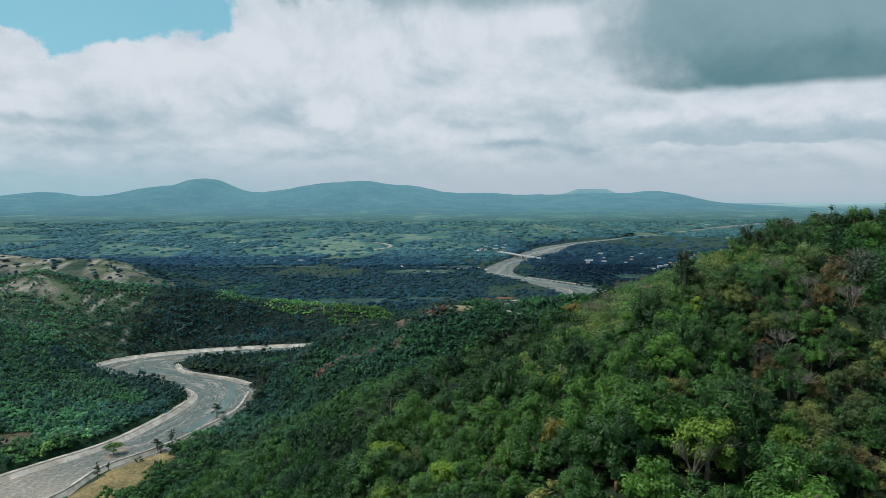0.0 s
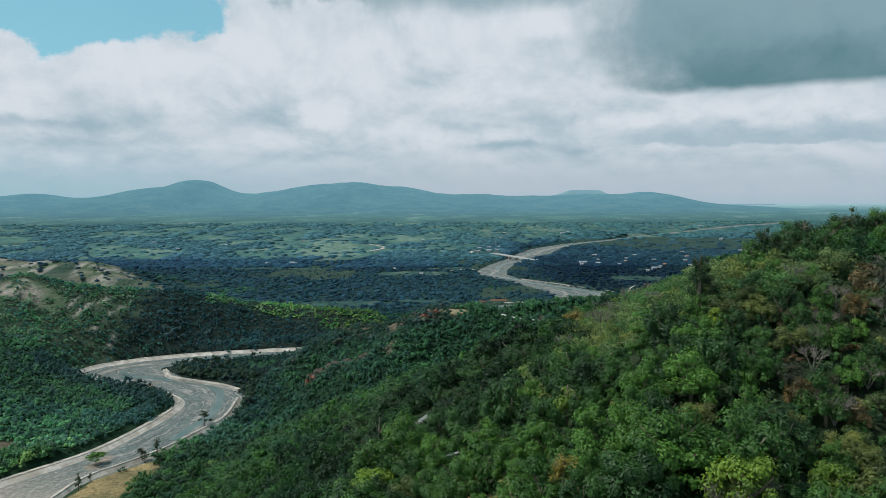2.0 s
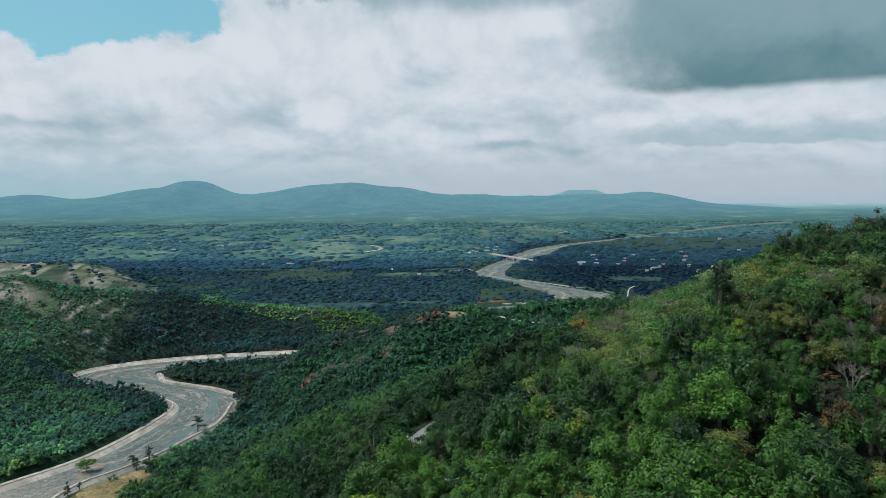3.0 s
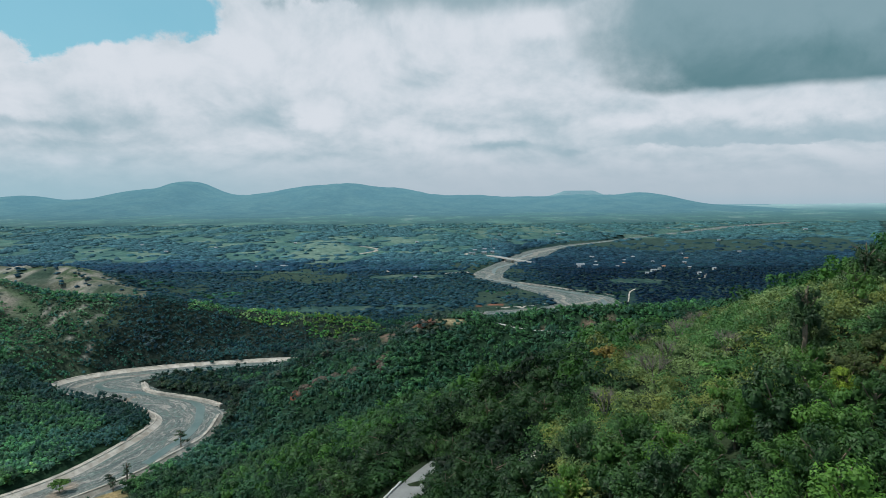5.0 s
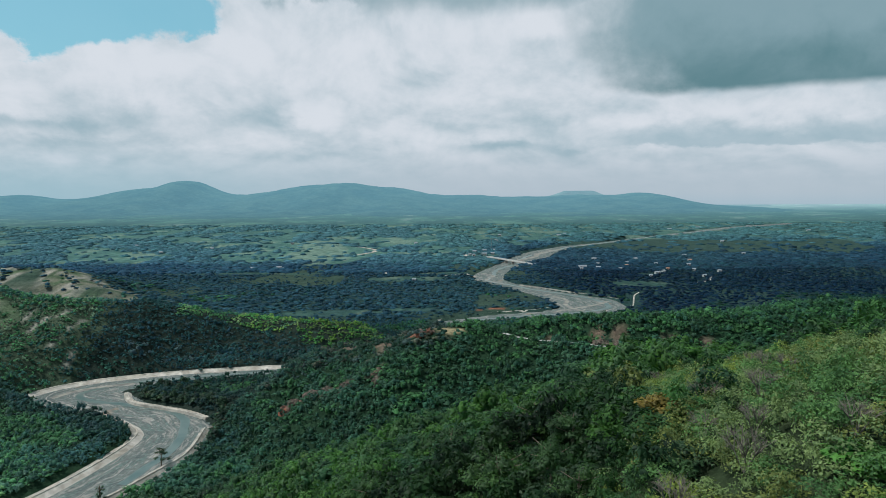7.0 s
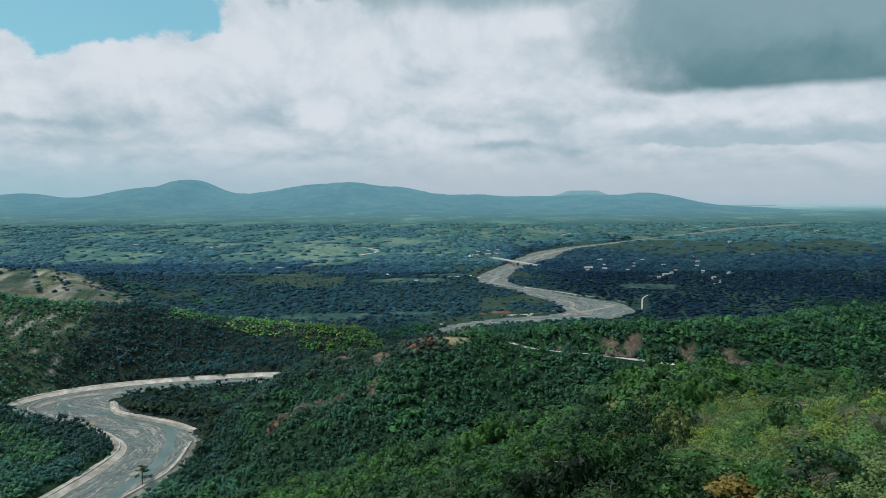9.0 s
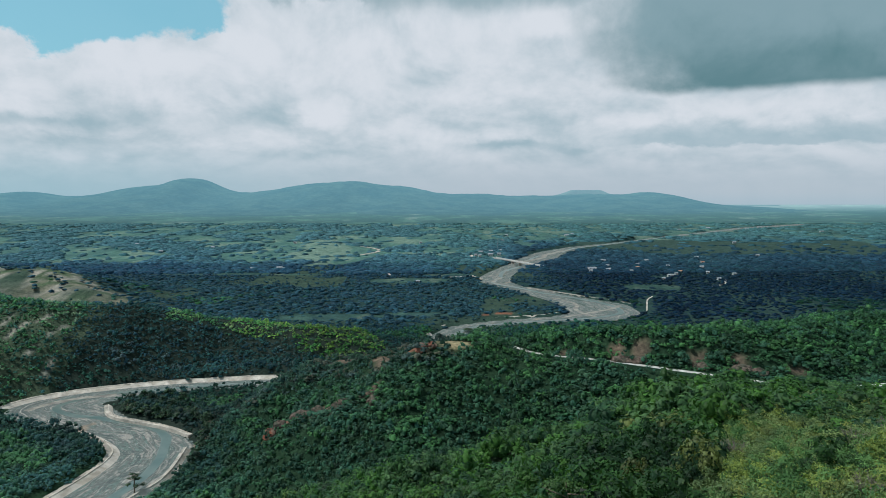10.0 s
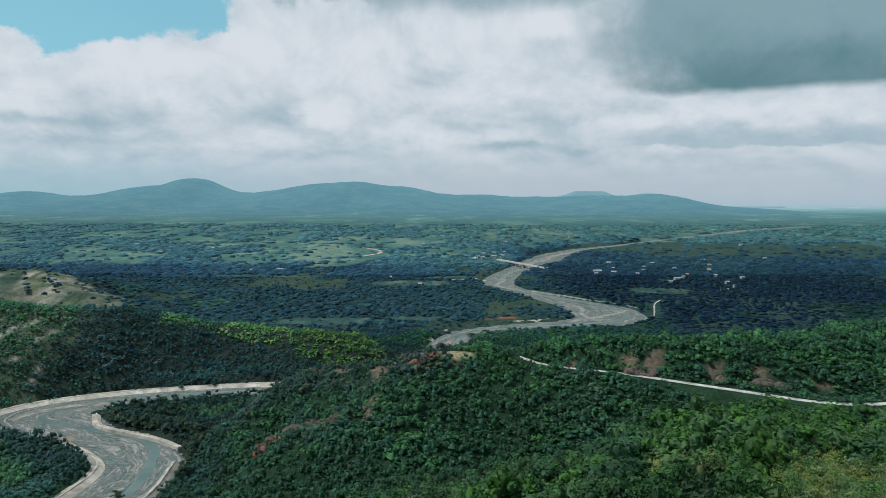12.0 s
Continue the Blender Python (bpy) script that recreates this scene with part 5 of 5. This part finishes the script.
for k, (x, y, wide, tall) in enumerate(((8.5, 132, 5.6, 9.0), (4.6, 120, 3.2, 6.0), (14, 126, 4.6, 7.5), (-9, 136, 5.2, 8.0), (-13, 126, 4.6, 7.5), (-9, 150, 5.0, 8.0), (17, 158, 5.0, 8.0), (4, 168, 5.2, 8.5),
                                        (-18, 146, 5.0, 7.5), (4.5, 108, 3.0, 5.4), (-12, 112, 4.0, 6.5), (6, 97, 3.4, 6.0), (3.2, 131, 2.8, 6.5), (0.6, 133, 2.2, 6.0), (-0.5, 102, 2.2, 4.6), (3.6, 143, 2.6, 5.5), (-7.5, 94, 2.8, 8.5), (-3.6, 93, 2.4, 7.5), (0.5, 95, 2.6, 7.0),
                                        (-1.6, 105, 2.8, 5.3), (1.4, 106, 2.8, 5.4), (-3.0, 100.5, 2.2, 5.6), (-6.9, 91, 2.4, 4.4), (3.6, 111, 3.0, 5.0), (2.2, 118, 3.0, 5.6), (0.6, 112, 2.6, 5.0), (10, 141, 4.6, 8.0), (14, 112, 3.4, 6.5), (18, 134, 4.2, 7.0), (13.5, 150, 4.6, 7.5))):
    single_tree("tree", x, y, wide, tall, MAT_SPREAD, "large spreading dark green tree beside the hill road", "tree", 24, 2600, 0.036, 0.18, 0.5, 0.5, 60 + k, "big trees by the hill road")


for k, (x, y, wide, tall) in enumerate(((-168, 447, 3.2, 5.5), (-166, 440, 3.4, 6.0), (-160, 435, 3.6, 6.4), (-153, 431.5, 3.2, 5.6), (-146, 428.5, 3.6, 6.2), (-139, 425.5, 3.4, 5.8), (-132, 422, 3.8, 6.6),
                                        (-125, 417.5, 3.4, 6.0), (-119, 412.5, 3.6, 6.4), (-163, 452, 3.2, 5.4), (-156, 446, 3.4, 6.2), (-148, 440, 3.6, 6.4), (-140, 436, 3.6, 6.6), (-150, 455, 3.4, 6.0), (-140, 448, 3.6, 6.2), (-111, 404, 3.4, 6.0), (-107, 397, 3.4, 6.2), (-105, 389, 3.6, 6.6), (-103.5, 380, 3.4, 6.2), (-103, 371, 3.4, 6.4), (-101.5, 361, 3.6, 6.4))):
    single_tree("tree", x, y, wide, tall, MAT_POINT, "dark round-crowned tree on the wooded river point", "tree", 11, 460, 0.13, 0.02, 0.4, 0.55, 130 + k, "trees on the river point")


for k, (x, y) in enumerate(((-112, 399), (-110.5, 394), (-109.5, 387), (-108.5, 379), (-107, 368), (-106.5, 358))):
    single_tree("shrub", x, y, 2.3, 3.4, MAT_POINT, "low dark shrub at the foot of the river bank", "shrub", 6, 150, 0.15, 0.05, 0.3, 0.5, 160 + k, "shrubs on the river bank")


for k, (x, y, wide, tall) in enumerate(((42.5, 97.5, 2.6, 5.2), (47.5, 99, 2.8, 5.4), (50.5, 102, 2.8, 5.6), (56, 101.5, 3.0, 5.4), (58.5, 104.5, 2.8, 6.0), (64, 104, 3.0, 5.8), (66, 107, 3.0, 6.2), (73, 109, 3.2, 6.0),
                                        (57, 98.5, 2.8, 5.0), (63.5, 100.5, 2.8, 5.2), (49.5, 96, 2.6, 4.8), (71, 104.5, 3.0, 5.4), (78, 111, 3.2, 6.0), (53, 98, 2.6, 5.0))):
    single_tree("tree", x, y, wide, tall, MAT_UMBRELLA if k % 3 == 0 else MAT_SPREAD, "leafy green tree in the canopy along the crest", "tree", 20, 2000, 0.042, 0.06, 0.6, 0.65, 190 + k, "canopy trees on the crest")


def hedge_point():
    """Low shrubs that hide the ground behind the wall of the wooded point."""
    p, way = line_points([(-178, 447, 0), (-173, 436, 0), (-165, 428, 0), (-148, 421, 0), (-131, 413.5, 0), (-116, 402, 0), (-111, 392, 0)], 3.4)
    for k in range(3, len(p)):
        x, y = p[k, 0] - way[k, 1] * 6.0, p[k, 1] + way[k, 0] * 6.0
        single_tree("shrub", x, y, 2.8 + 0.5 * (k % 3), 3.8 + 0.6 * (k % 4), MAT_POINT, "dark shrub behind the wall of the river point", "shrub", 7, 240, 0.17, 0.0, 0.3, 0.5, 230 + k, "shrubs on the river point")


hedge_point()


def dead_shrub(x, y, size, seed, label="leafless grey shrub with bare twigs"):
    r = np.random.default_rng(seed)
    thing = tagged(new("dead_shrub"), label, "shrub", "bare shrubs on the dry slope")
    for s in range(5):
        bm = bmesh.new()
        a = s * 1.26 + r.uniform(0, 0.8)
        lean = r.uniform(0.35, 0.85)
        knee = Vector((math.cos(a) * lean * 0.5, math.sin(a) * lean * 0.5, 0.55)) * size
        tube(bm, (0, 0, -0.4), knee, 0.035 * size, 0.022 * size, 5)
        for q in range(6):
            b = a + r.uniform(-1.1, 1.1)
            tip = knee + Vector((math.cos(b) * r.uniform(0.25, 0.7), math.sin(b) * r.uniform(0.25, 0.7), r.uniform(0.2, 0.75))) * size
            mid = knee.lerp(tip, 0.5) + Vector((0, 0, 0.06 * size))
            tube(bm, knee, mid, 0.018 * size, 0.012 * size, 4)
            tube(bm, mid, tip, 0.012 * size, 0.005 * size, 3)
            for _ in range(3):
                end = mid + Vector((r.uniform(-0.3, 0.3), r.uniform(-0.3, 0.3), r.uniform(0.12, 0.4))) * size
                tube(bm, mid, end, 0.009 * size, 0.004 * size, 3)
        part("branch", bm, MAT_DEADWOOD, thing)
    thing.matrix_basis = pose(x, y, float(height(x, y)) + 1.2, 0, 0, r.uniform(0, 360))
    return thing


def plant_dead():
    r = np.random.default_rng(77)
    for k, (x, y) in enumerate(((19.5, 50.5), (22, 52), (38, 74), (41, 77), (36, 70), (44, 80), (47, 76), (40, 68), (52, 84), (55, 88), (34, 63), (49, 71), (43, 87),
                                (26, 104), (30, 111), (23, 99), (28, 118), (35, 116), (18, 99), (33, 128), (37, 124), (29, 96), (24, 109), (40, 133), (46, 150), (38, 160), (55, 158))):
        dead_shrub(x, y, r.uniform(1.5, 2.3), 100 + k)


plant_dead()


def boulder(x, y, wide, tall, seed, label, mat=None, name="boulder", sink=0.3, turn=None):
    r = np.random.default_rng(seed)
    bm = bmesh.new()
    bmesh.ops.create_icosphere(bm, subdivisions=3, radius=1.0)
    for v in bm.verts:
        n = noise.noise(v.co * 1.6 + Vector((seed, 0, 0))) * 0.35 + noise.noise(v.co * 4.0) * 0.12
        v.co = Vector((v.co.x * wide, v.co.y * wide * 0.8, v.co.z * tall)) * (1 + n)
    me = bpy.data.meshes.new("boulder")
    bm.to_mesh(me)
    bm.free()
    me.materials.append(mat or MAT_PALEROCK)
    ob = tagged(new(name, me), label, "rock")
    ob.matrix_basis = pose(x, y, float(height(x, y)) + tall * sink, 0, 0, r.uniform(0, 360) if turn is None else turn)


boulder(10.4, 103.2, 1.0, 1.0, 3, "pale weathered boulder among the trees")
boulder(11.7, 104.0, 0.7, 0.8, 5, "small pale boulder beside a larger one")


MAT_SCARP = plain("bare_scarp", rgb(0.118, 0.088, 0.072), 0.95, 0.9, 0.5, 0.7, second=rgb(0.060, 0.062, 0.046))
MAT_REDBANK = plain("red_bank", rgb(0.23, 0.088, 0.056), 0.95, 0.5, 0.4, 0.5, second=rgb(0.13, 0.090, 0.070))
for k, (x, y, wide, tall, red) in enumerate(((-62, 333, 2.6, 4.6, True), (-59, 336, 2.6, 5.0, False), (-52, 341, 4.4, 4.6, False), (-46, 344, 3.0, 4.4, False), (-37, 338, 3.2, 5.0, False), (-35, 341, 2.4, 5.0, False),
                                             (-22.5, 334, 2.8, 4.4, False), (-4, 357, 3.6, 3.4, True), (0, 358, 2.6, 3.0, True))):
    boulder(x, y, wide * 1.05, tall * 0.62, 40 + k, "raw red earth bank on the wooded spur" if red else "bare brown rock scarp on the wooded spur", MAT_REDBANK if red else MAT_SCARP, "scarp", -0.02, 12.0 * k)
for k, (x, y, wide, tall) in enumerate(((78, 351.5, 3.6, 4.2), (84, 350, 4.2, 4.6), (107, 339, 3.4, 3.8), (120, 334, 4.2, 4.0), (126, 332, 3.2, 3.6), (144, 328, 4.0, 3.6))):
    boulder(x, y, wide * 1.15, tall * 0.56, 60 + k, "dark brown cut bank above the spur road", MAT_SCARP, "scarp", -0.1, -15.0)


# ---- the hill road's pole ----
def power_pole(x, y, tall, label):
    thing = tagged(new("utility_pole"), label, "pole")
    bm = bmesh.new()
    tube(bm, (0, 0, -1), (0, 0, tall), 0.16, 0.10, 10)
    part("pole", bm, MAT_STEEL, thing)
    for h in (0.4, 1.2):
        bm = bmesh.new()
        box(bm, -0.9, 0.9, -0.06, 0.06, tall - h - 0.06, tall - h + 0.06, 0.015)
        arm = part("crossarm", bm, MAT_STEEL, thing)
        for o in (-0.8, -0.3, 0.3, 0.8):
            bm = bmesh.new()
            tube(bm, (o, 0, tall - h + 0.06), (o, 0, tall - h + 0.28), 0.05, 0.03, 7)
            part("insulator", bm, MAT_WALLW, arm)
    bm = bmesh.new()
    tube(bm, (0.22, 0, tall - 2.6), (0.22, 0, tall - 1.8), 0.16, 0.16, 10)
    part("transformer", bm, MAT_STEEL, thing)
    thing.matrix_basis = pose(x, y, float(height(x, y)), 0, 0, 25)


power_pole(-6.0, 99, 3.6, "grey utility pole beside the hill road")


# ---- buildings on the plain ----
def house(x, y, turn, long, deep, wall_h, roof_mat, label, group="", wall_mat=None):
    long, deep = long * 0.44, deep * 0.5
    thing = tagged(new("house"), label, "house", group)
    wall_mat = wall_mat or MAT_WALLW
    t = 0.2
    for x0, x1, y0, y1 in ((-long / 2, long / 2, -deep / 2, -deep / 2 + t), (-long / 2, long / 2, deep / 2 - t, deep / 2),
                           (-long / 2, -long / 2 + t, -deep / 2 + t, deep / 2 - t), (long / 2 - t, long / 2, -deep / 2 + t, deep / 2 - t)):
        bm = bmesh.new()
        box(bm, x0, x1, y0, y1, -1.0, wall_h)
        part("wall", bm, wall_mat, thing)
    rise = deep * 0.26
    for s in (-1, 1):
        bm = bmesh.new()
        pts = [(-long / 2 - 0.6, s * (deep / 2 + 0.7), wall_h - 0.25), (long / 2 + 0.6, s * (deep / 2 + 0.7), wall_h - 0.25), (long / 2 + 0.6, 0, wall_h + rise), (-long / 2 - 0.6, 0, wall_h + rise)]
        low = [bm.verts.new(p) for p in pts]
        top = [bm.verts.new((p[0], p[1], p[2] + 0.14)) for p in pts]
        bm.faces.new(low)
        bm.faces.new(top)
        for q in range(4):
            bm.faces.new((low[q], low[(q + 1) % 4], top[(q + 1) % 4], top[q]))
        bmesh.ops.recalc_face_normals(bm, faces=bm.faces)
        part("roof", bm, roof_mat, thing)
        bm = bmesh.new()
        g = [bm.verts.new(p) for p in ((s * long / 2, -deep / 2, wall_h), (s * long / 2, deep / 2, wall_h), (s * long / 2, 0, wall_h + rise),
                                       (s * (long / 2 - t), -deep / 2, wall_h), (s * (long / 2 - t), deep / 2, wall_h), (s * (long / 2 - t), 0, wall_h + rise))]
        for f in ((0, 1, 2), (3, 5, 4), (0, 3, 4, 1), (1, 4, 5, 2), (2, 5, 3, 0)):
            bm.faces.new([g[q] for q in f])
        bmesh.ops.recalc_face_normals(bm, faces=bm.faces)
        part("gable", bm, wall_mat, thing)
    count = max(2, int(long / 4))
    for q in range(count):
        c = -long / 2 + (q + 0.5) * long / count
        bm = bmesh.new()
        if q == count // 2:
            box(bm, c - 0.5, c + 0.5, -deep / 2 - 0.05, -deep / 2 + 0.02, 0, 2.1, 0.01)
            part("door", bm, MAT_RUST, thing)
        else:
            box(bm, c - 0.7, c + 0.7, -deep / 2 - 0.05, -deep / 2 + 0.02, 1.0, 2.2, 0.01)
            pane = part("window", bm, MAT_DARK, thing)
            bm = bmesh.new()
            for x0, x1, z0, z1 in ((-0.78, 0.78, 0.92, 1.0), (-0.78, 0.78, 2.2, 2.28), (-0.78, -0.70, 1.0, 2.2), (0.70, 0.78, 1.0, 2.2)):
                box(bm, c + x0, c + x1, -deep / 2 - 0.08, -deep / 2 + 0.01, z0, z1)
            part("frame", bm, MAT_CONCRETE, pane)
    thing.matrix_basis = pose(x, y, float(height(x, y)) + 0.4, 0, 0, turn)
    bm = bmesh.new()
    box(bm, -long / 2 - 0.3, long / 2 + 0.3, -deep / 2 - 0.3, deep / 2 + 0.3, -3.4, -0.98)
    part("plinth", bm, MAT_CONCRETE, thing)
    return thing


def settle():
    white, rust = "white-walled house with a pale tin roof on the plain", "small white-walled house with a rusty red roof"
    group = "village houses"
    for x, y, turn, long, deep, mat in ((229, 1045, 6, 26, 12, MAT_TIN), (251, 1038, -8, 14, 9, MAT_TIN), (272, 1150, 12, 15, 9, MAT_TIN), (222, 1020, 0, 9, 7, MAT_TIN),
                                        (279, 1020, 20, 10, 7, MAT_TIN), (300, 1060, -14, 9, 7, MAT_RUST), (316, 968, 8, 17, 8, MAT_TIN), (330, 985, 30, 10, 7, MAT_TIN),
                                        (345, 1010, -5, 9, 7, MAT_RUST), (341, 1150, 10, 12, 8, MAT_TIN), (370, 940, 15, 10, 7, MAT_TIN), (380, 1000, -20, 9, 7, MAT_TIN),
                                        (395, 1060, 5, 11, 8, MAT_TIN), (420, 1120, 12, 12, 8, MAT_RUST), (440, 1195, -6, 13, 8, MAT_TIN), (350, 1075, 0, 9, 7, MAT_TIN),
                                        (312, 1100, 25, 9, 7, MAT_TIN), (262, 1085, -3, 9, 7, MAT_TIN), (410, 985, 18, 10, 7, MAT_TIN), (296, 935, -12, 9, 7, MAT_TIN)):
        house(x, y, turn, long, deep, 2.5, mat, white if mat is MAT_TIN else rust, group)
    for x, y, turn, long, deep in ((78, 1228, 5, 10, 7), (98, 1246, 0, 20, 9), (114, 1256, -4, 14, 8), (84, 1296, 3, 15, 8), (104, 1312, 0, 15, 8), (122, 1322, -2, 12, 8), (72, 1240, 15, 9, 7)):
        house(x, y, turn, long, deep, 3.6, MAT_TIN, "long white farm building with a pale tin roof", "farm compound buildings")
    for x, y, turn, long in ((-226, 1056, 10, 17), (-218, 1050, 70, 9), (-262, 1040, 0, 8), (-20, 905, 0, 9), (-510, 1330, 5, 14), (-440, 1410, -10, 12), (-300, 1520, 8, 14),
                             (150, 1560, 4, 16), (330, 1750, 0, 22), (352, 1790, 6, 16), (420, 1860, 0, 18), (640, 1500, 0, 14), (180, 1760, 0, 16), (700, 1990, 0, 26), (820, 2080, 4, 26),
                             (905, 2010, -3, 24), (1010, 2150, 2, 28), (-30, 1520, 12, 13), (-620, 1480, 0, 14), (560, 1230, 0, 12), (1060, 1900, 0, 24)):
        house(x, y, turn, long, 8, 2.6, MAT_TIN, "lone pale farmhouse among fields and trees", "scattered farmhouses")


settle()


def radio_mast(x, y, tall):
    mast = tagged(new("radio_mast"), "slim grey lattice mast behind the farm buildings", "mast")
    legs = [Vector((math.cos(a), math.sin(a), 0)) for a in (0.5, 2.594, 4.689)]
    for leg in legs:
        bm = bmesh.new()
        tube(bm, leg * 1.2 + Vector((0, 0, -1)), leg * 0.3 + Vector((0, 0, tall)), 0.16, 0.10, 5)
        part("leg", bm, MAT_STEEL, mast)
    for k in range(10):
        bm = bmesh.new()
        h0, h1 = tall * k / 10, tall * (k + 1) / 10
        r0, r1 = 1.2 - 0.9 * k / 10, 1.2 - 0.9 * (k + 1) / 10
        for q in range(3):
            tube(bm, legs[q] * r0 + Vector((0, 0, h0)), legs[(q + 1) % 3] * r1 + Vector((0, 0, h1)), 0.07, 0.07, 4)
        part("brace", bm, MAT_STEEL, mast)
    mast.matrix_basis = pose(x, y, float(height(x, y)))


radio_mast(120, 1345, 24)


def bridge():
    a, b = Vector((103, 1192, 0)), Vector((158, 1080, 0))
    way = b - a
    long = way.length
    thing = tagged(new("bridge"), "low pale concrete road bridge over the gravel river", "bridge")
    bm = bmesh.new()
    box(bm, -long / 2 - 6, long / 2 + 6, -3.4, 3.4, 4.4, 5.3, 0.1)
    part("deck", bm, MAT_PATH, thing)
    for s in (-1, 1):
        bm = bmesh.new()
        box(bm, -long / 2 - 6, long / 2 + 6, s * 3.3 - 0.18, s * 3.3 + 0.18, 5.302, 6.4, 0.04)
        part("parapet", bm, MAT_WALLW, thing)
    for k in range(6):
        c = -long / 2 + (k + 0.5) * long / 6
        bm = bmesh.new()
        box(bm, c - 0.7, c + 0.7, -2.6, 2.6, -0.8, 4.398, 0.1)
        part("pier", bm, MAT_CONCRETE, thing)
    mid = (a + b) / 2
    thing.matrix_basis = pose(mid.x, mid.y, 0, 0, 0, math.degrees(math.atan2(way.y, way.x)))


bridge()
